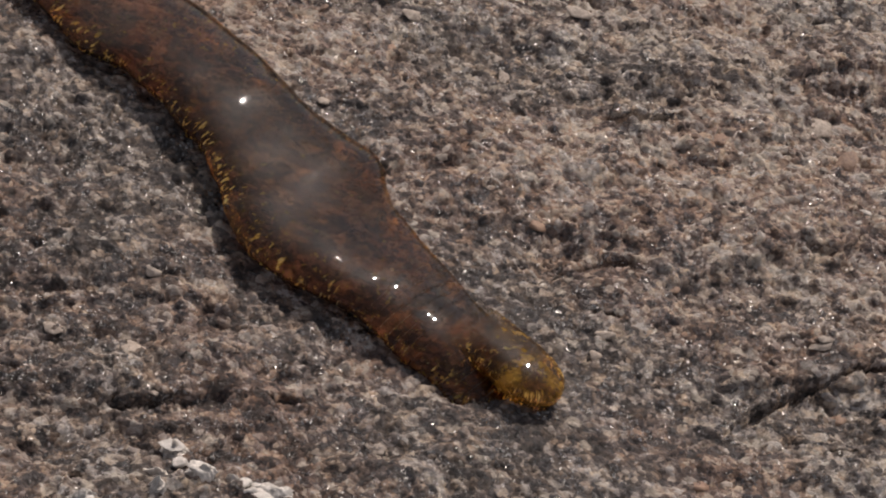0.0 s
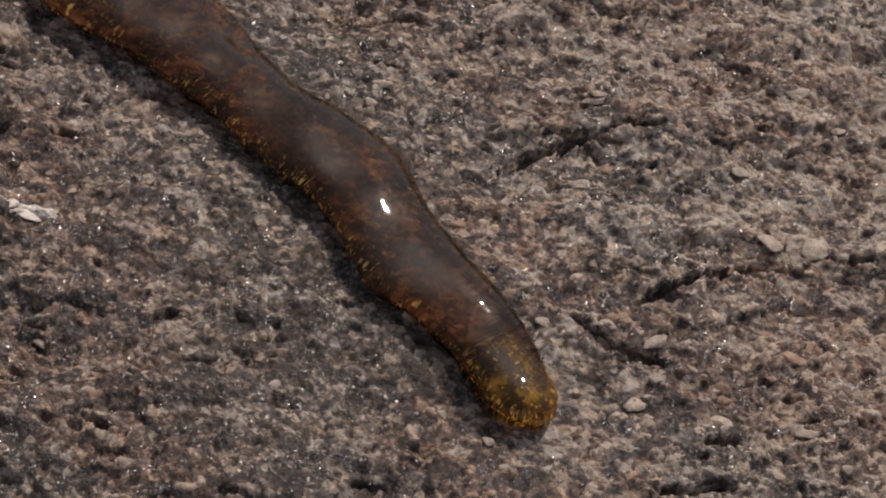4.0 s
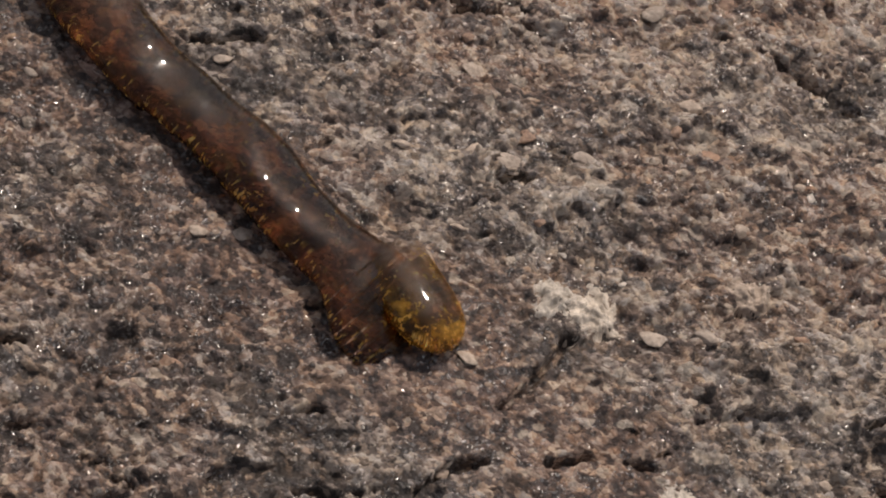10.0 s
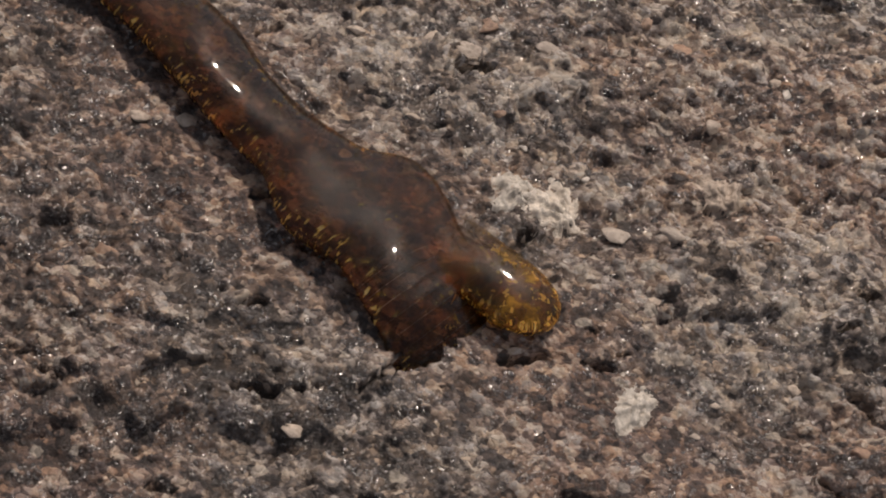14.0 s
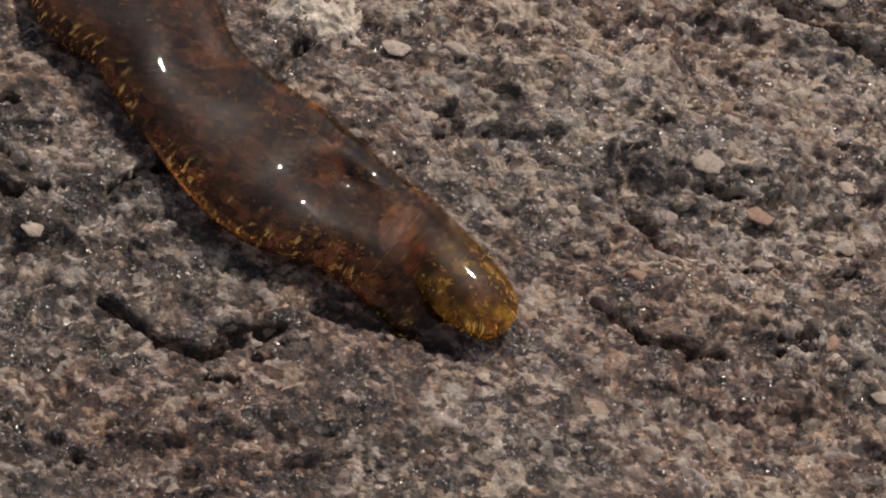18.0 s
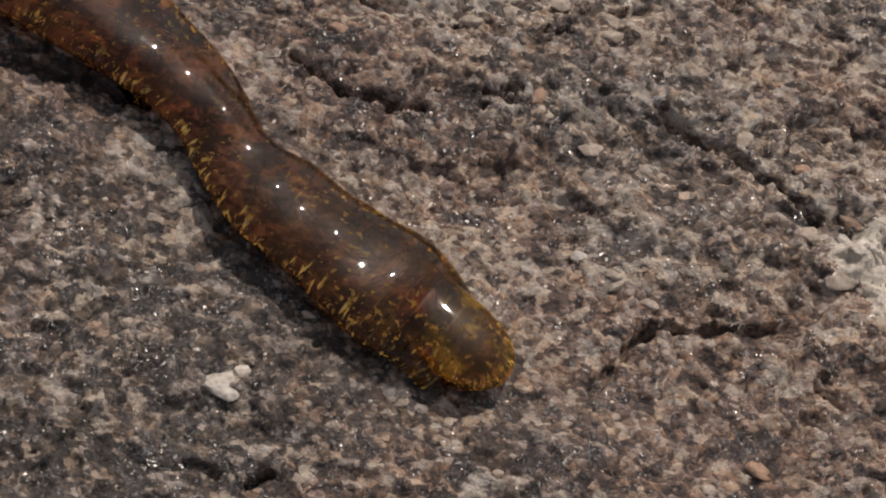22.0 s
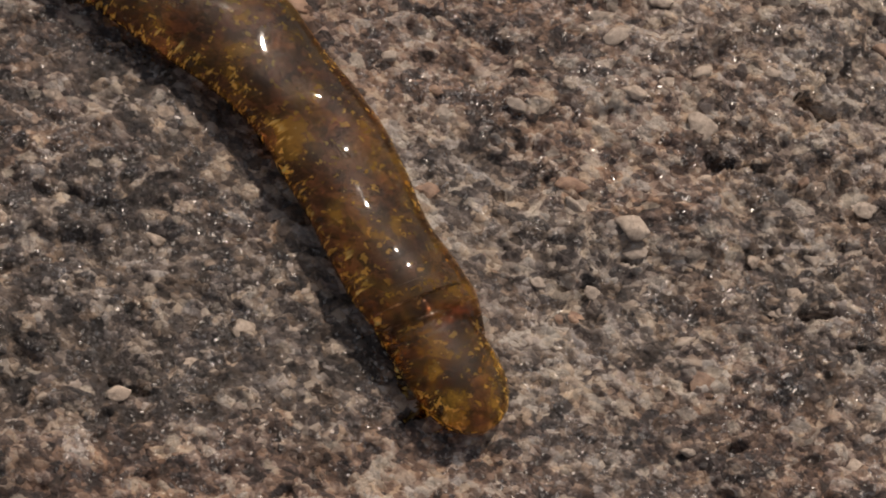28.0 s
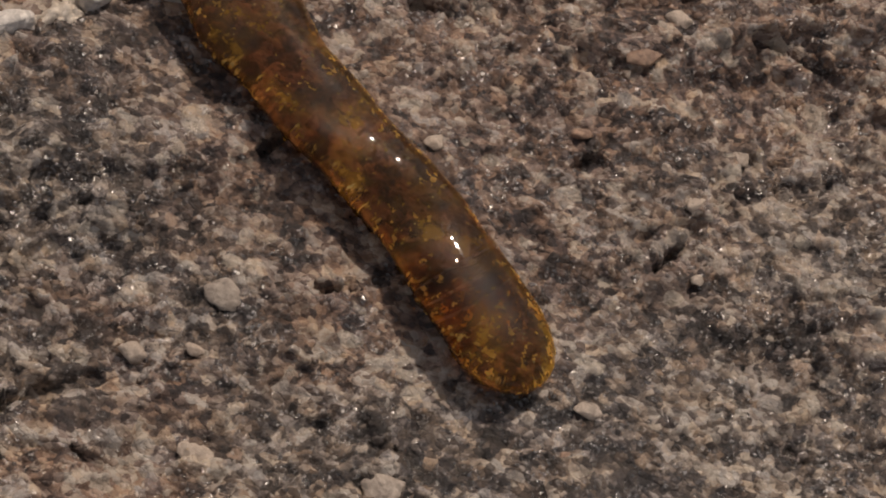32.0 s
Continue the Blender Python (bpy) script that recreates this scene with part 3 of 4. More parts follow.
# how much paler or darker the rock is, every 80 mm along the slab, in five lines across it
ZONES = np.array((
    (0.000, 0.000, 0.000, 0.000, 0.000),
    (-0.006, -0.042, -0.001, 0.009, 0.003),
    (0.035, 0.032, -0.027, 0.001, 0.064),
    (0.008, -0.031, -0.041, -0.015, 0.014),
    (-0.022, -0.022, -0.040, 0.021, 0.010),
    (0.018, -0.025, 0.006, 0.040, -0.001),
    (0.003, -0.035, -0.010, -0.002, -0.007),
    (0.030, -0.008, -0.022, 0.005, -0.011),
    (-0.001, 0.007, -0.009, -0.016, -0.016),
    (0.010, -0.040, -0.020, 0.024, -0.021),
    (0.003, 0.041, -0.023, 0.035, -0.001),
    (-0.004, -0.053, -0.047, 0.048, 0.000),
    (0.000, -0.001, -0.017, -0.001, 0.000),
))


def zoned(u, v):
    i, j = np.clip((u + 0.12) / 0.08, 0, len(ZONES) - 1.001), np.clip((v + 0.20) / 0.08, 0, 3.999)
    a, c = i.astype(int), j.astype(int)
    f, g = i - a, j - c
    f, g = f * f * (3 - 2 * f), g * g * (3 - 2 * g)
    return (ZONES[a, c] * (1 - f) + ZONES[a + 1, c] * f) * (1 - g) + (ZONES[a, c + 1] * (1 - f) + ZONES[a + 1, c + 1] * f) * g


def build_rock():
    u, v = grid_lines(-0.16, 0.86, 0.00066, 60), grid_lines(-0.225, 0.175, 0.00066, 60)
    gu, gv = np.meshgrid(u, v, indexing="ij")
    x, y = gu * ALONG.x + gv * ACROSS.x, gu * ALONG.y + gv * ACROSS.y
    x, y = x.ravel(), y.ravel()
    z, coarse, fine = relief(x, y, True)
    # beyond the stretch that is seen, only the slab's slow swell goes on
    us, vs = gu.ravel(), gv.ravel()
    out = np.maximum(np.maximum(-0.16 - us, us - 0.86), np.maximum(-0.225 - vs, vs - 0.175))
    keep = np.clip(1 - out / 0.04, 0, 1)
    z, coarse, fine = z * keep, 0.5 + (coarse - 0.5) * keep, 0.5 + (fine - 0.5) * keep
    z = z + swell(x, y) * np.clip(1 - out / 0.3, 0, 1)
    nu, nv = len(u), len(v)
    ids = np.arange(nu * nv).reshape(nu, nv)
    quads = np.stack([ids[:-1, :-1], ids[1:, :-1], ids[1:, 1:], ids[:-1, 1:]], -1).reshape(-1, 4)
    mesh = bpy.data.meshes.new("rock")
    mesh.vertices.add(len(x))
    mesh.vertices.foreach_set("co", np.stack([x, y, z], -1).astype(np.float32).ravel())
    mesh.loops.add(quads.size)
    mesh.loops.foreach_set("vertex_index", quads.astype(np.int32).ravel())
    mesh.polygons.add(len(quads))
    mesh.polygons.foreach_set("loop_start", (np.arange(len(quads)) * 4).astype(np.int32))
    mesh.update()
    mesh.shade_smooth()
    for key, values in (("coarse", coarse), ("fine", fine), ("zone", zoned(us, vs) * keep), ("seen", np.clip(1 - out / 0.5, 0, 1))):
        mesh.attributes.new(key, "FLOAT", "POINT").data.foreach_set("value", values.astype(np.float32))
    mesh.materials.append(ROCK)
    return tagged(new("ground_rock", mesh), "coarse grey-brown gneiss slab with dark cracks", "rock", kind="structure")


rock = build_rock()

# ---- the water ----
STEP = 0.003
SPACING = 0.010
LIFT = 0.0006
LENGTH = SPACING * (len(PATH_X) - 1)


def curve(values, s):
    """Catmull-Rom through the stations."""
    f = min(max(s / SPACING, 0), len(values) - 1.001)
    i = int(f)
    f -= i
    a, b, c, d = (values[min(max(i + k, 0), len(values) - 1)] for k in (-1, 0, 1, 2))
    return 0.5 * (2 * b + (c - a) * f + (2 * a - 5 * b + 4 * c - d) * f * f + (3 * b - a - 3 * c + d) * f ** 3) / 1000


def centre(s):
    return np.array((curve(PATH_X, s), curve(PATH_Y, s)))


def heading(s):
    d = centre(s + 0.009) - centre(s - 0.009)
    return d / np.hypot(*d)


def bed(x, y):
    return float(swell(np.array([x]), np.array([y]))[0])


def bead(n, steep, lean):
    """The cross-section of a bead of water for n from -1 to 1: how far out and how high. steep: the angle at its feet;
    lean: how far its crest is pushed downhill, towards -1."""
    a = n * radians(steep)
    edge = math.sin(radians(min(steep, 90)))
    out, up, foot = abs(math.sin(a) / edge) ** 0.82, math.cos(a), math.cos(radians(steep))
    up = (math.copysign(abs(up) ** 0.85, up) - math.copysign(abs(foot) ** 0.85, foot)) / (1 - math.copysign(abs(foot) ** 0.85, foot))
    return math.copysign(out, n) - lean * up, up


def section(n, lean):
    """Downhill the bead bulges over its foot, uphill it thins out."""
    return bead(n, 124 if n < 0 else 96, lean)


def smooth(a, b, x):
    x = min(1.0, max(0.0, (x - a) / (b - a)))
    return x * x * (3 - 2 * x)


def hollow(s, o):
    """Where the rock stands high under a broad reach, the water's skin dips: 0 to 1."""
    dips = ((0.474, 0.60, 0.011, 0.42), (0.500, 0.42, 0.014, 0.42), (0.545, 0.18, 0.010, 0.30), (0.586, 0.62, 0.013, 0.4), (0.184, 0.50, 0.014, 0.55), (0.213, 0.62, 0.010, 0.4))
    return min(1.0, sum(math.exp(-((s - a) / long) ** 2 - ((o - b) / wide) ** 2) for a, b, long, wide in dips))


def water_point(s, n):
    """A point of the water's skin at s metres along the line, n from -1 (one foot) to 1 (the other)."""
    c, d = centre(s), heading(s)
    side = np.array((-d[1], d[0]))
    lobe = 1 + 0.035 * noise.noise((s * 150, 3 if n > 0 else 7, 0)) * n * n + 0.030 * noise.noise((s * 380, 13 if n > 0 else 17, 0)) * n ** 6
    lean = 0.20 + 0.12 * noise.noise((s * 55, 1.7, 4))
    out, up = section(n, lean)
    right, left = curve(REACH_R, s) * lobe, curve(REACH_L, s) * lobe - 0.0004
    x, y = c + side * (out * (right + left) / 2 + (right - left) / 2)
    both = right + left
    high = min(0.0082, 0.0042 + 0.165 * both)
    high *= 1 + 0.13 * noise.noise((s * 74, out * 0.9, 5)) + 0.012 * noise.noise((s * 130, out * 1.6, 8))
    high *= (1 - 0.36 * hollow(s, out)) * (1 + 0.12 * smooth(0.70, 0.84, s))
    return np.array((x, y, bed(*c) + LIFT + high * up))


HALF = 17
ACROSS_N = tuple(math.sin(math.pi / 2 * k / HALF) for k in range(-HALF, HALF + 1))


def skin(name, blocks, parent, origin, label="", gold=lambda p: 0.2):
    """A sheet of the water's skin from blocks of rows of (point, normal, depth, wholeness, flow)."""
    verts, faces, flat = [], [], []
    for rows in blocks:
        wide, o = len(rows[0]), len(verts)
        verts += [Vector(r[0]) - origin for row in rows for r in row]
        flat += [r for row in rows for r in row]
        faces += [(o + i * wide + k, o + (i + 1) * wide + k, o + (i + 1) * wide + k + 1, o + i * wide + k + 1) for i in range(len(rows) - 1) for k in range(wide - 1)]
    mesh = bpy.data.meshes.new(name)
    mesh.from_pydata(verts, [], faces)
    mesh.shade_smooth()
    mesh.normals_split_custom_set_from_vertices([r[1] for r in flat])
    for key, k in (("depth_shade", 2), ("whole", 3)):
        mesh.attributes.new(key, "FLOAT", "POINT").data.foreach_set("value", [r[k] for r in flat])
    mesh.attributes.new("flow", "FLOAT_VECTOR", "POINT").data.foreach_set("vector", [v for r in flat for v in r[4]])
    mesh.attributes.new("gold", "FLOAT", "POINT").data.foreach_set("value", [gold(r[0]) for r in flat])
    mesh.materials.append(WATER)
    ob = new(name, mesh)
    ob.parent = parent
    ob.location = origin
    if label:
        tagged(ob, label)
    return ob


UPHILL = (ACROSS.x, ACROSS.y, 0.0)


def skin_rows(points, flow, uphill=UPHILL):
    """Rows of points with their normals and depths; each row gets a foot below the rock at both ends. flow: for a row and a column
    the way along the stream, the way across it, and how near its downhill rim is."""
    p = np.array(points)
    ds, dn = np.gradient(p, axis=0), np.gradient(p, axis=1)
    q = np.cross(ds, dn)
    q /= np.linalg.norm(q, axis=-1, keepdims=True) + 1e-12
    q *= np.sign(q[len(q) // 2, q.shape[1] // 2, 2])
    rows = []
    for i, (row, nor) in enumerate(zip(p, q)):
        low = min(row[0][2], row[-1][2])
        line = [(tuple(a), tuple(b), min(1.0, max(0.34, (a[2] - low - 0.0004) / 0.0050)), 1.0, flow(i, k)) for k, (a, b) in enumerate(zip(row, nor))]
        # shade under the bulging flank and a dark edge along the far one, painted in as extra depth
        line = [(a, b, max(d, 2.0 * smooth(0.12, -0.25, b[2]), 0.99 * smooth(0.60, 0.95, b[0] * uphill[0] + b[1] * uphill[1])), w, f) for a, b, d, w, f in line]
        first, last = line[0], line[-1]
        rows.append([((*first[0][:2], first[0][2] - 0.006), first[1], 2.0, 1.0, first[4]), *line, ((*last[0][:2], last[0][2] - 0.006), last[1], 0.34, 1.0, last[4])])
    return rows


water = tagged(new("water_stream"), "clear amber-brown water tongue creeping over dry rock", "water")


def tea(rows, s):
    """How strong the brew is at s metres along the line: it clears towards the far end."""
    k = 1.0 - 0.22 * smooth(0.50, 0.70, s) - 0.36 * smooth(0.74, 0.88, s)
    return [[(p, q, d * k if d < 1 else d, w, f) for p, q, d, w, f in row] for row in rows]


def strip(s0, s1, count):
    """The skin from s0 to s1; it is worked out from one step before to one after, so that normals agree from strip to strip."""
    h = (s1 - s0) / count
    points = [[water_point(s0 + h * i, n) for n in ACROSS_N] for i in range(-1, count + 2)]
    wide = curve(REACH_R, s0) + curve(REACH_L, s0)

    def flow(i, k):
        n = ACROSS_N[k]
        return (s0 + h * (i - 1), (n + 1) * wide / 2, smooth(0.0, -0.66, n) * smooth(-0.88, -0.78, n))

    return skin_rows(points, flow)[1:-1]


START, END = 0.192, 0.936
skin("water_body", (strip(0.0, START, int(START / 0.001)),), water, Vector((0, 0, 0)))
slices = []
s = START
while s < END:
    c = centre(s + STEP / 2)
    origin = Vector((c[0], c[1], bed(*c)))
    # more gold light is painted on towards the far end
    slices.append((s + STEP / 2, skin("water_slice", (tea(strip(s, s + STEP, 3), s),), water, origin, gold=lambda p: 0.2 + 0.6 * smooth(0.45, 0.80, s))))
    s += STEP


def build_tip():
    """The rounded nose of the tongue: its front at the origin, running back along -x, where it melts into the stream."""
    half, high, back, ahead, lean = 0.0094, 0.0080, 0.037, 0.0125, 0.16
    spokes, fan = 36, []
    for i in range(-1, spokes + 2):
        turn = math.pi * (i / spokes - 0.5)
        side = 0.5 + 0.5 * math.sin(turn)
        wave = 1 + 0.022 * noise.noise((i * 0.45, 2.5, 0)) + 0.012 * noise.noise((i * 1.1, 7.5, 0))
        row = []
        for k in range(HALF + 1):
            out, up = bead(ACROSS_N[HALF + k], 124 - 28 * side, 0)
            out = max(out, 1e-5) * wave
            row.append((-ahead + ahead * out * math.cos(turn) + 0.0010 * up, half * out * math.sin(turn) - lean * half * up, LIFT + high * up))
        fan.append(row)
    nose = skin_rows(fan, lambda i, k: (0.0135 * math.pi * i / spokes, 0.011 * (1 - ACROSS_N[HALF + k]), smooth(0.2, 0.70, ACROSS_N[HALF + k]) * (1 - 0.5 * smooth(0.55, 1.0, i / spokes))), (0, 1, 0))[1:-1]
    nose.reverse()
    nose = [[(row[1][0], (0, 0, 1), row[1][2], 1.0, row[1][4]), *row[2:]] for row in nose]
    body = []
    for i in range(-1, 18):
        u = ahead + (back - ahead) * i / 16
        fall = max(0.0, (u - ahead) / (back - ahead)) ** 2
        row = []
        for n in ACROSS_N:
            out, up = bead(-n, 124 if n > 0 else 96, 0)
            row.append((-u + 0.0010 * up, (half * out - lean * half * up) * (1 - 0.06 * fall), LIFT + high * (1 - 0.2 * fall) * up))
        body.append(row)
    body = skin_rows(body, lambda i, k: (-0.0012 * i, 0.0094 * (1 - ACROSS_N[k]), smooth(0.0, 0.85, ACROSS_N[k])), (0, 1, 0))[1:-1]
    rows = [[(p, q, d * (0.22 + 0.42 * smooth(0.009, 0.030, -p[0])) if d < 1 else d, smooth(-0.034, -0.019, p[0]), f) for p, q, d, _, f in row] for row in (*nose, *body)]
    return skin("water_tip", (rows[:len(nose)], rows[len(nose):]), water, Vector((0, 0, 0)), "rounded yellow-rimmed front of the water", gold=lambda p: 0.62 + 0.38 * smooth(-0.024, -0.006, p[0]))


tip = build_tip()

# ---- grains and patches in the rock ----
RND = random.Random(11)


def lump(name, material, seed, flat=0.55):
    """A blunt crystal about one metre in radius, to be scaled down."""
    bm = bmesh.new()
    bmesh.ops.create_icosphere(bm, subdivisions=3, radius=1.0)
    cut = random.Random(seed)
    planes = [(Vector((cut.uniform(-1, 1), cut.uniform(-1, 1), cut.uniform(-0.3, 1))).normalized(), cut.uniform(0.55, 0.8)) for _ in range(9)]
    for v in bm.verts:
        d = v.co.normalized()
        k = 1 + 0.34 * noise.noise(d * 1.3 + Vector((seed * 9.1, 0, 0))) + 0.2 * noise.noise(d * 3.1 + Vector((0, seed * 7.7, 0)))
        k *= 1 + 0.09 * noise.noise(d * 7.0 + Vector((0, 0, seed * 3.3)))
        v.co = d * k
        for face, far in planes:
            v.co -= face * max(0.0, v.co.dot(face) - far) * 0.92
        v.co.z *= flat
    mesh = bpy.data.meshes.new(name)
    bm.to_mesh(mesh)
    bm.free()
    mesh.shade_smooth()
    mesh.materials.append(material)
    return mesh


def slab_height(x, y):
    a, b = np.array([x]), np.array([y])
    return float((swell(a, b) + relief(a, b))[0])


def patch(name, x, y, r, material, thick=0.0009, long=1.0, turn=0.0):
    """A vein's outcrop: a crust that lies on the rock's face and frays out where the rock stands over it."""
    rings, spokes = 22, 56
    seed = x * 37 + y * 91
    pts = [(x, y, 0.0)]
    for i in range(1, rings + 1):
        for k in range(spokes):
            a = 2 * math.pi * k / spokes
            d = Vector((math.cos(a), math.sin(a), 0))
            out = 1.45 * r * (1 + 0.55 * noise.noise(d * 1.1 + Vector((seed, 0, 0))) + 0.3 * noise.noise(d * 3.0 + Vector((0, seed, 0))))
            a, b = d.x * out * i / rings * long, d.y * out * i / rings / long
            pts.append((x + a * math.cos(turn) - b * math.sin(turn), y + a * math.sin(turn) + b * math.cos(turn), 1.45 * i / rings))
    p = np.array(pts)
    fray = 0.0011 * (lattice(p[:, 0] / 0.0036, p[:, 1] / 0.0036, 3) - 0.5) + 0.0007 * (lattice(p[:, 0] / 0.0013, p[:, 1] / 0.0013, 5) - 0.5)
    z = swell(p[:, 0], p[:, 1]) + relief(p[:, 0], p[:, 1]) + thick * (0.85 - p[:, 2] ** 1.5) + fray
    verts = [(px - x, py - y, pz) for (px, py, _), pz in zip(pts, z)]
    faces = [(0, 1 + k, 1 + (k + 1) % spokes) for k in range(spokes)]
    for i in range(rings - 1):
        o = 1 + i * spokes
        faces += [(o + k, o + spokes + k, o + spokes + (k + 1) % spokes, o + (k + 1) % spokes) for k in range(spokes)]
    mesh = bpy.data.meshes.new(name)
    mesh.from_pydata(verts, [], faces)
    mesh.shade_smooth()
    mesh.materials.append(material)
    ob = new(name, mesh)
    ob.parent, ob.location = rock, (x, y, 0)
    return ob


def grain(name, mesh, x, y, r, turn, lift=0.1):
    ob = new(name, mesh)
    ob.parent = rock
    ob.matrix_basis = pose(x, y, slab_height(x, y) + lift * r, RND.uniform(-15, 15), RND.uniform(-15, 15), turn) @ Matrix.Diagonal((r, r * RND.uniform(0.6, 0.9), r * (0.62 if r < 0.0032 else 0.42), 1))
    return ob


for x, y, r in ((269, -202, 8), (260, -203, 6), (299, -246, 6.5),
                (479, -239, 9.5), (484, -250, 5.3)):
    patch("quartz_patch", x / 1000, y / 1000, r / 1000, VEIN, 0.0014)
patch("feldspar_patch", 0.307, -0.180, 0.006, FELDSPAR)
WHITE = [lump("quartz_lump", QUARTZ, k) for k in range(4)]
PALE = [lump("feldspar_lump", FELDSPAR, k + 10) for k in range(6)]
RED = [lump("rusty_lump", RUSTY, k + 30) for k in range(3)]
for k, (x, y, r) in enumerate(((357, -327, 3.8), (359, -323, 2.0))):
    tagged(grain("quartz_chip", WHITE[k], x / 1000, y / 1000, r / 1000, 30 * k, 0.0), "milky white quartz chip")
SNOW = [lump("quartz_lump", SNOWY, k + 50, 0.5) for k in range(3)]
for k, (x, y, r) in enumerate(((-44, -152, 3.3), (-41, -156, 2.2), (-35, -160, 3.7), (-19, -156, 5.0), (-25, -157, 2.2), (-51, -187, 4.2), (-56, -180, 2.4), (-43, -169, 1.9))):
    tagged(grain("quartz_chip", SNOW[k % 3], x / 1000, y / 1000, r / 1000, 12 + 9 * k, 0.12), "cream-white quartz chip sunk in the rock")
for k, (x, y, r) in enumerate(((477, -238, 3.4), (481, -243, 2.8), (483, -249, 2.3), (473, -236, 2.4), (486, -255, 1.7), (269, -203, 2.4), (263, -202, 2.0))):
    grain("quartz_grain", WHITE[k % 4], x / 1000, y / 1000, r / 1000, 27 + 40 * k, 0.2)


def splinter(name, x, y, long, wide, high, turn, material, label):
    """A broken bar of mineral with rough ends, half sunk in the rock."""
    bm = bmesh.new()
    bmesh.ops.create_icosphere(bm, subdivisions=4, radius=1.0)
    cut = random.Random(int(x * 10000))
    planes = [(Vector(q) + Vector((cut.uniform(-0.3, 0.3), cut.uniform(-0.3, 0.3), cut.uniform(-0.2, 0.2)))).normalized() for q in
              ((1, 0, 0), (-1, 0, 0), (0, 1, 0), (0, -1, 0), (0, 0, 1), (0.3, 0.3, 1), (-0.5, 0.6, 0.4), (0.7, -0.6, 0.5))]
    for v in bm.verts:
        d = v.co * 1.4
        for face in planes:
            d -= face * max(0.0, d.dot(face) - 0.62) * 0.8
        k = v.co * 2 + Vector((x * 900, y * 700, 0))
        d *= 1 + 0.16 * noise.noise(k * 0.7) + 0.08 * noise.noise(k * 2.0) + 0.05 * noise.noise(k * 6)
        v.co = Vector((d.x * long, d.y * wide, d.z * high))
    mesh = bpy.data.meshes.new(name)
    bm.to_mesh(mesh)
    bm.free()
    mesh.shade_smooth()
    mesh.materials.append(material)
    ob = new(name, mesh)
    ob.parent = rock
    ob.matrix_basis = pose(x, y, slab_height(x, y) + 0.0002, 4, -5, turn)
    return tagged(ob, label)


splinter("quartz_splinter", 0.5282, -0.3976, 0.0066, 0.0056, 0.0050, 62, SNOWY, "blunt white quartz splinter")
splinter("quartz_splinter", 0.5412, -0.3930, 0.0078, 0.0032, 0.0034, 12, SNOWY, "long white quartz splinter")
splinter("quartz_splinter", 0.5172, -0.4128, 0.0058, 0.0026, 0.0026, 30, SNOWY, "thin white quartz splinter")
splinter("quartz_splinter", 0.5330, -0.3945, 0.0036, 0.0024, 0.0028, 40, SNOWY, "small white quartz splinter")
for x, y, r, long, turn in ((0.5255, -0.4045, 0.0036, 1.3, 62), (0.5370, -0.3952, 0.0022, 1.5, 20), (0.5205, -0.4100, 0.0018, 1.5, 40)):
    tagged(patch("quartz_patch", x, y, r, VEIN, 0.0016, long, radians(turn)), "speckled beige quartz crust")
for x, y, r, long, turn in ((-44, -152, 3.6, 1.1, 50), (-35, -160, 3.2, 1.4, 5), (-19, -156, 4.4, 1.45, 14), (-45, -162, 1.9, 1.8, 10), (-51, -187, 4.0, 1.2, 60), (-43, -169, 2.0, 1.0, 0), (-28, -158, 1.7, 1.5, 20), (-58, -178, 2.6, 1.2, 30)):
    tagged(patch("quartz_patch", x / 1000, y / 1000, r / 1000, SNOWY, 0.0030, long, radians(turn)), "cream-white quartz outcrop with frayed rim")
for k, (x, y, r) in enumerate(((498, -434, 4.1), (507, -441, 2.9), (359, -201, 4.6), (377, -139, 5.5), (387, -213, 3.2), (-30, 25, 4.5), (162, -169, 2.8), (127, -122, 2.8),
                               (470, -381, 2.3), (517, -315, 2.6), (588, -298, 3.2), (573, -474, 3.8), (604, -470, 4.2), (635, -444, 3.2), (568, -446, 4.5),
                               (557, -461, 3.0), (595, -404, 2.3), (567, -457, 2.1), (494, -263, 4.0), (527, -248, 6.0), (566, -382, 2.6), (279, -130, 4.0), (412, -240, 3.2))):
    grain("feldspar_grain", PALE[k % 6], x / 1000, y / 1000, r / 1000, 27 + RND.uniform(-25, 25), 0.05)
for k, (x, y, r) in enumerate(((113, -44, 3.4), (564, -350, 3.8), (603, -324, 3.0), (81, -107, 3.2))):
    grain("rusty_grain", RED[k % 3], x / 1000, y / 1000, r / 1000, 27 + RND.uniform(-25, 25), -0.15)

# pale crystals, upstream
for x, y, r in (
        (15, 46, 4.8), (-3, 22, 2.5), (-11, 16, 2.4), (86, 65, 3.5), (74, 41, 3), (66, 27, 3.3), (92, 40, 4.9), (1, -131, 3.1), (-83, -130, 3), (-66, -103,
        2.6), (-63, -127, 3.6), (-45, -23, 2.3), (47, -78, 2.2), (145, -77, 2.6), (155, -61, 2.4), (115, -112, 2.2), (174, -71, 5.1), (152, -125, 2.2), (143,
        -134, 2.5), (137, -148, 3.3), (162, -140, 3.7), (227, -137, 2.9), (222, -144, 3.5), (226, -84, 4.2), (230, -59, 3.1), (196, -141, 2.5), (111, -128,
        2.8), (211, -176, 2.7), (238, -169, 4), (257, -93, 3.7)):
    grain("feldspar_grain", RND.choice(PALE), x / 1000, y / 1000, r / 1000, 27 + RND.uniform(-30, 30), 0.05)
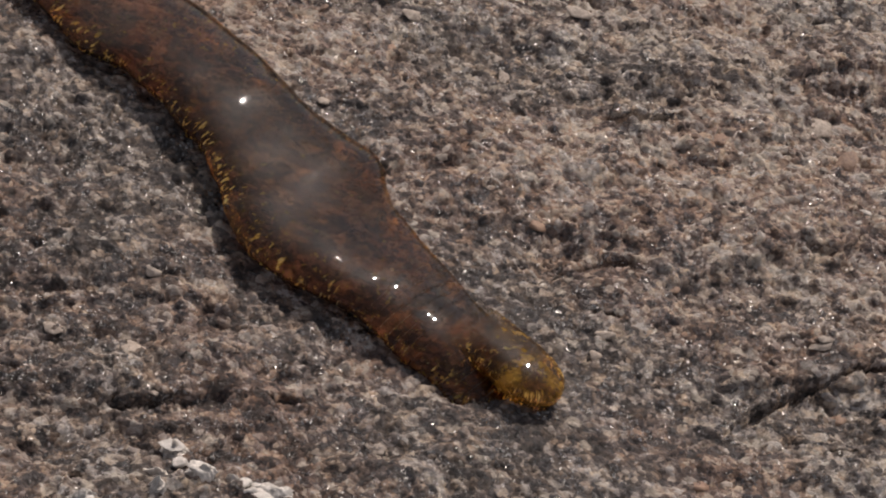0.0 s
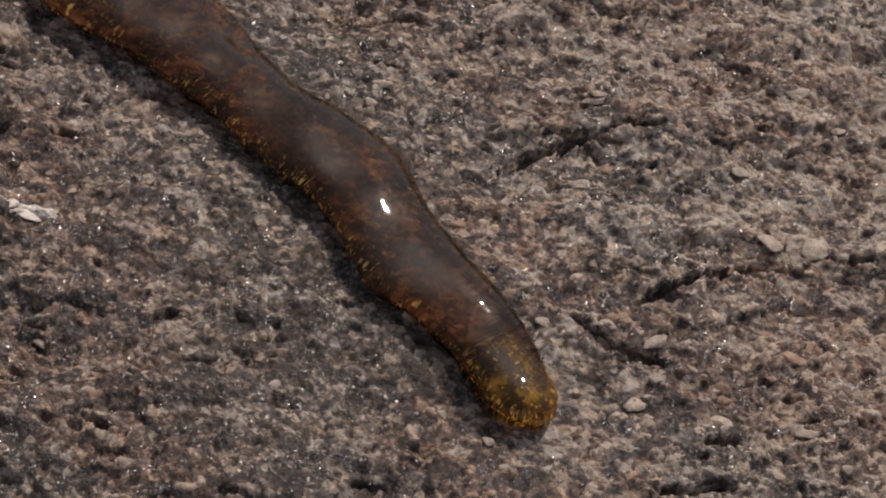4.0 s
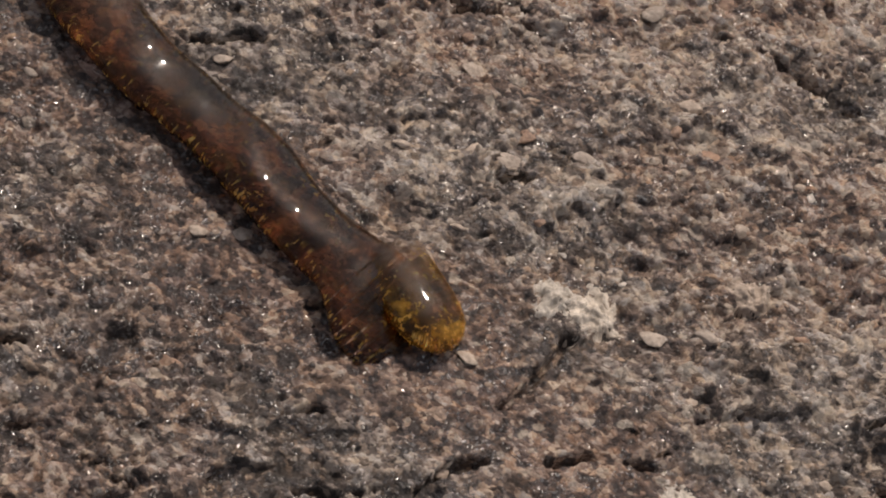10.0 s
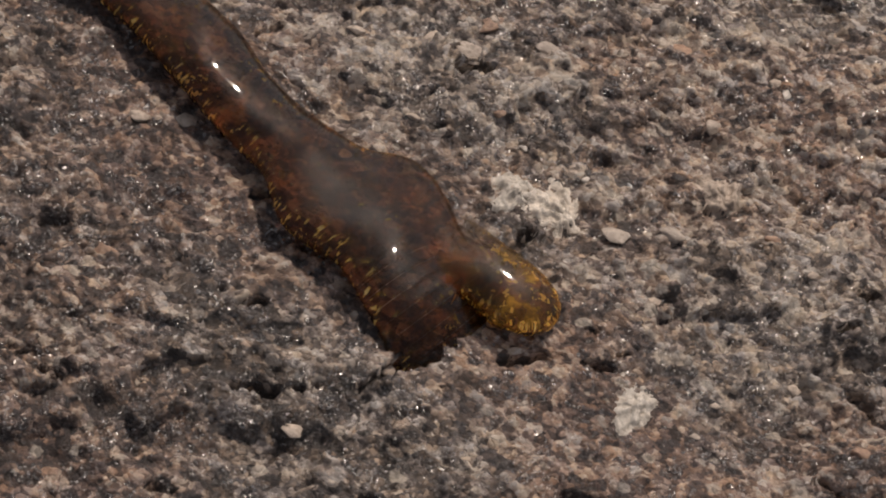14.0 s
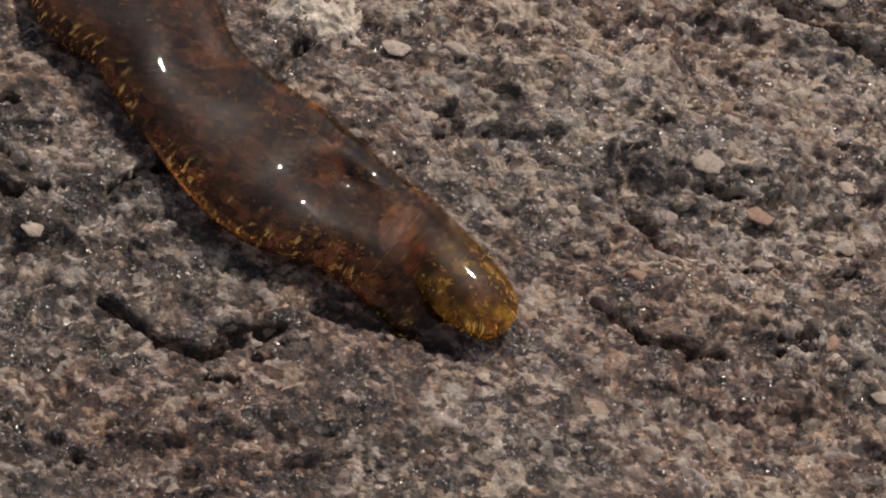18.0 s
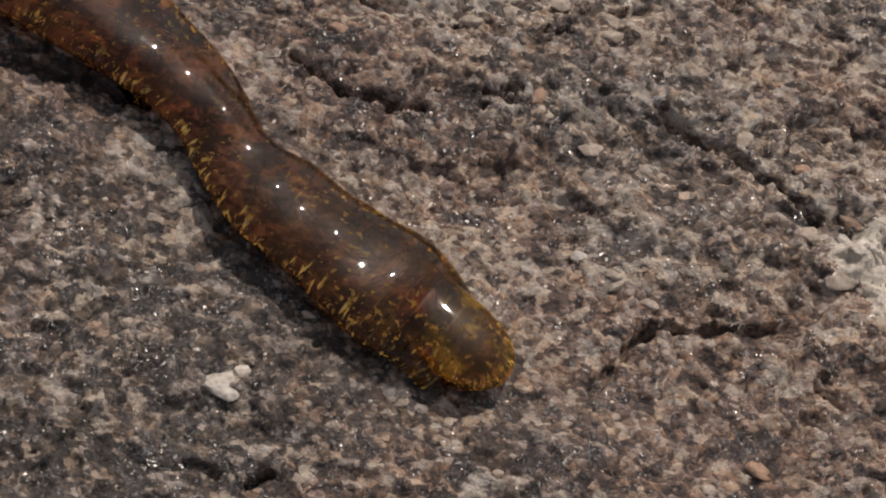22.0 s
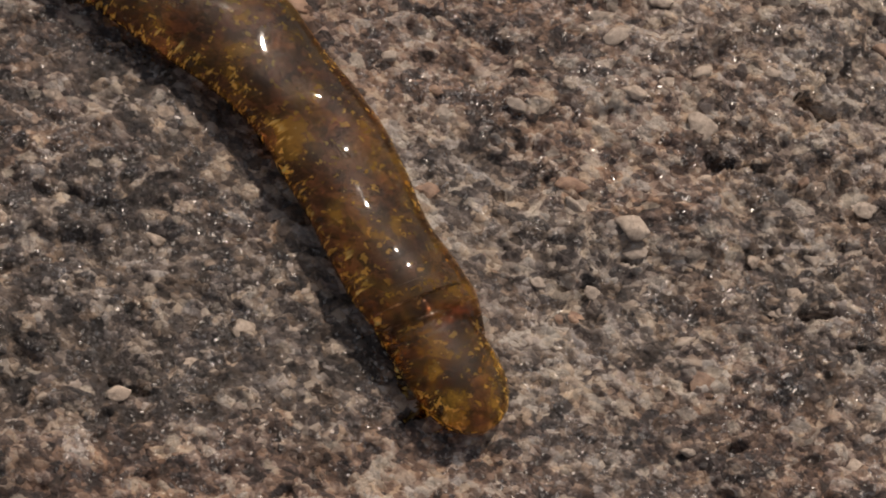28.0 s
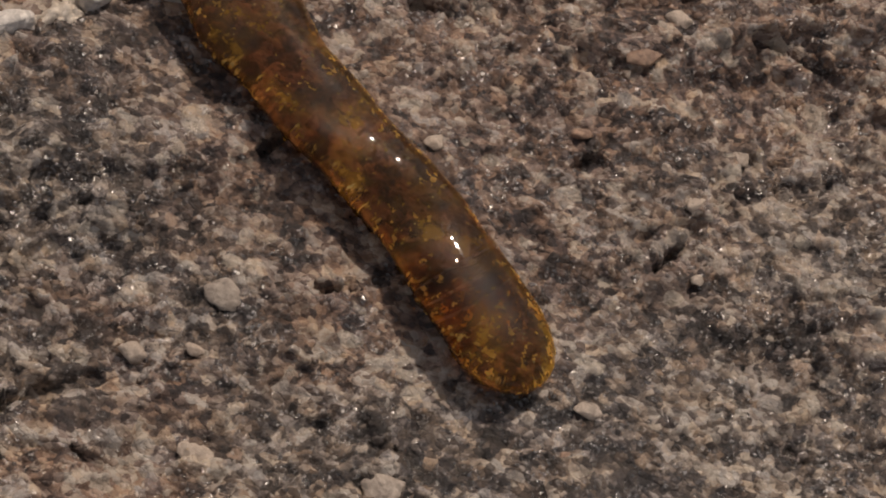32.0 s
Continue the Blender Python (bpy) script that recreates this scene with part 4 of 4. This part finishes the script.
# pale crystals, along the upper reach
for x, y, r in (
        (264, -98, 4.2), (257, -134, 2.1), (228, -170, 3.3), (243, -228, 3.5), (173, -220, 2.7), (256, -160, 3.7), (301, -160, 2.7), (183, -216, 2.9), (230,
        -283, 2.7), (245, -259, 2.3), (355, -218, 2.7), (378, -220, 2.9), (396, -206, 2.8), (393, -189, 2.8), (404, -171, 2.3), (377, -187, 2.2), (409, -212,
        3), (399, -238, 3.4), (389, -282, 2.2), (319, -199, 1.9), (332, -195, 1.9), (353, -248, 1.7), (444, -222, 4), (464, -239, 2.9), (459, -250, 1.8),
        (489, -219, 5.9), (456, -308, 2.2), (368, -304, 1.8), (425, -269, 2), (414, -322, 1.5)):
    grain("feldspar_grain", RND.choice(PALE), x / 1000, y / 1000, r / 1000, 27 + RND.uniform(-30, 30), 0.05)
# pale crystals, along the middle reach
for x, y, r in (
        (486, -304, 1.9), (541, -288, 2.2), (535, -294, 2.7), (550, -296, 3.7), (562, -277, 2.1), (577, -325, 2.4), (580, -315, 2.7), (528, -340, 2.5), (568,
        -320, 2.2), (574, -331, 1.6), (460, -393, 2.6), (477, -371, 2.8), (456, -360, 2.3), (539, -339, 2.5), (564, -364, 2), (597, -356, 2.4), (489, -405,
        2.6), (476, -413, 2.2), (606, -380, 2.1), (496, -449, 2.1)):
    grain("feldspar_grain", RND.choice(PALE), x / 1000, y / 1000, r / 1000, 27 + RND.uniform(-30, 30), 0.05)
# reddish crystals
for x, y, r in (
        (64, 14, 3.2), (102, 26, 4.4), (22, -41, 2.6), (218, -135, 2.1), (250, -184, 1.8), (178, -257, 3.3), (289, -142, 5.3), (375, -207, 3.5), (459, -224,
        2.4), (465, -300, 3.1), (344, -303, 1.5), (502, -330, 3), (537, -345, 2.5)):
    grain("rusty_grain", RND.choice(RED), x / 1000, y / 1000, r / 1000, 27 + RND.uniform(-30, 30), 0.05)
# smaller crystals that weather out of the face, thickest on the pale side of the slab
count = 0
while count < 150:
    u, v = RND.uniform(-0.12, 0.84), RND.uniform(-0.20, 0.14)
    if RND.random() > (1.0 if v > -0.08 else 0.45):
        continue
    x, y = u * ALONG.x + v * ACROSS.x, u * ALONG.y + v * ACROSS.y
    mesh = RND.choice(PALE if RND.random() < 0.75 else (WHITE if RND.random() < 0.5 else RED))
    grain("feldspar_grain", mesh, x, y, RND.uniform(0.0011, 0.0025), 27 + RND.uniform(-40, 40), -0.05)
    count += 1

# larger flat feldspars, drawn out along the foliation, on the pale side
CLASTS = random.Random(23)
for _ in range(110):
    u, v = CLASTS.uniform(-0.10, 0.82), min(0.13, -0.06 + abs(CLASTS.gauss(0, 0.09)))
    x, y = u * ALONG.x + v * ACROSS.x, u * ALONG.y + v * ACROSS.y
    if min(math.hypot(x - a / 1000, y - b / 1000) for a, b in zip(PATH_X, PATH_Y)) < 0.026:
        continue
    r = CLASTS.uniform(0.0017, 0.0036)
    ob = new("feldspar_grain", CLASTS.choice(PALE if CLASTS.random() < 0.7 else RED))
    ob.parent = rock
    ob.matrix_basis = pose(x, y, slab_height(x, y) + 0.0002, CLASTS.uniform(-8, 8), CLASTS.uniform(-8, 8), 27 + CLASTS.gauss(0, 25)) @ Matrix.Diagonal((1.25 * r, r * CLASTS.uniform(0.55, 0.9), 0.0016, 1))


# ---- movement ----
def motions():
    trace = (
        (0, 40.7, -100.5), (0.5, 47.5, -106.9), (1, 56.2, -114.2), (1.5, 61.7, -124.3), (2, 70.3, -134), (2.5, 81.9, -141.3), (4.5, 131.3, -172.6),
        (5, 141.8, -182.4), (5.5, 155.1, -188), (6, 169.7, -194), (6.5, 180.1, -201.8), (7, 191.4, -210.1), (7.5, 204.8, -216.5), (8, 217.7, -221.3),
        (8.5, 222.9, -223.5), (9, 232.7, -223.6), (9.5, 237.7, -226.3), (10, 238.4, -231.1), (10.5, 240.4, -233.3), (11, 240.7, -235.5), (11.5, 248.2, -238.4),
        (12, 252.2, -239.9), (12.5, 254.4, -244.9), (13, 260.6, -247.1), (13.5, 271.3, -238.4), (14, 277.4, -236.7), (14.5, 282.4, -243.6), (15, 291, -248.8),
        (15.5, 297.7, -252.6), (17.5, 319, -260.3), (18, 329.4, -264.9), (18.5, 339.8, -272.2), (19, 352.8, -285.8), (19.5, 363.3, -284.9), (20, 372.8, -286.2),
        (20.5, 381.3, -290.4), (21, 390.1, -291.7), (21.5, 400.2, -295.6), (22, 410.2, -303.8), (22.5, 419.7, -307.6), (23, 426.1, -311.1), (23.5, 438, -311.7),
        (24, 447.2, -311.2), (24.5, 456.4, -314.3), (26.5, 492.3, -340.9), (27, 504.5, -349.6), (27.5, 515.7, -356.9), (28, 526.5, -376.4), (28.5, 540.3, -380.8),
        (29, 547.7, -385.3), (29.5, 555.2, -388.8), (30, 566, -400.1), (30.5, 578.3, -410.3), (31, 594.5, -421), (31.5, 612, -432.6), (32, 624.8, -446.2),
    )
    line = np.array([centre(k * 0.0005) for k in range(int(LENGTH / 0.0005))])
    reached, far = [], 0.0
    for t, x, y in trace:
        far = max(far + 0.0003, 0.0005 * int(np.hypot(line[:, 0] - x / 1000, line[:, 1] - y / 1000).argmin()))
        reached.append(far)
    seconds = [row[0] for row in trace]
    ways = []
    for k, (t, x, y) in enumerate(trace):
        d = heading(reached[k] - 0.006)
        a, b = trace[max(k - 1, 0)], trace[min(k + 1, len(trace) - 1)]
        go = np.array((b[1] - a[1], b[2] - a[2]))
        d = d + 0.5 * go / max(np.hypot(*go), 1e-6)
        ways.append(math.degrees(math.atan2(d[1], d[0])))
    walk(tip, [(t, pose(x / 1000, y / 1000, bed(x / 1000, y / 1000), 0, 0, w) @ pose(-0.0011, 0.0007, 0)) for (t, x, y), w in zip(trace, ways)])

    def drop(u, half):
        """How far the skin still lies below its full height, u metres behind the front; a broad reach comes up later."""
        full = 0.0235 + 0.52 * half
        if u > full:
            return 0.0
        if u > 0.012:
            return 0.0076 * ((full - u) / (full - 0.012)) ** 2
        return 0.0076 + 0.0070 * min(1.0, (0.012 - u) / 0.006)

    # reaches that fill up downhill only after the front has gone by: from, to, the times, and the degrees by which they lie lower
    late = ((0.200, 0.268, 0.0, 2.2, 9.0), (0.492, 0.590, 15.2, 17.4, 13.5), (0.545, 0.612, 18.0, 19.2, 8.0), (0.800, 0.862, 27.6, 28.9, 6.0))

    def lag(at, t):
        return sum(deg * smooth(a, a + 0.4 * (b - a), at) * smooth(b, b - 0.2 * (b - a), at) * smooth(t1, t0, t) for a, b, t0, t1, deg in late)

    crest = Vector((0, 0, 0.0050))
    for at, ob in slices:
        base = ob.location.copy()
        d = heading(at)
        axis = Vector((-d[1], d[0], 0))
        foot = axis * curve(REACH_R, at)
        half = (curve(REACH_R, at) + curve(REACH_L, at)) / 2
        moments = {0.0, 32.0}
        for u in (0.003, 0.006, 0.010, 0.014, 0.017, 0.020, 0.023, 0.026, 0.030, 0.035):
            t = float(np.interp(at + u, reached, seconds, left=0.0, right=32.0))
            moments.add(round(t * FPS) / FPS)
        for a, b, t0, t1, _ in late:
            if a < at < b:
                moments |= {round((t0 + (t1 - t0) * k / 4) * FPS) / FPS for k in range(5)}
        rows = []
        for t in sorted(moments):
            u = float(np.interp(t, seconds, reached)) - at
            slope = (drop(u - 0.001, half) - drop(u + 0.001, half)) / 0.002 if u > 0.013 else 0.0
            roll = Matrix.Translation(foot) @ Matrix.Rotation(radians(lag(at, t)), 4, Vector((d[0], d[1], 0))) @ Matrix.Translation(-foot)
            rows.append((t, Matrix.Translation(base + crest - Vector((0, 0, drop(u, half)))) @ Matrix.Rotation(math.atan(slope), 4, axis) @ Matrix.Translation(-crest) @ roll))
        walk(ob, rows)


motions()
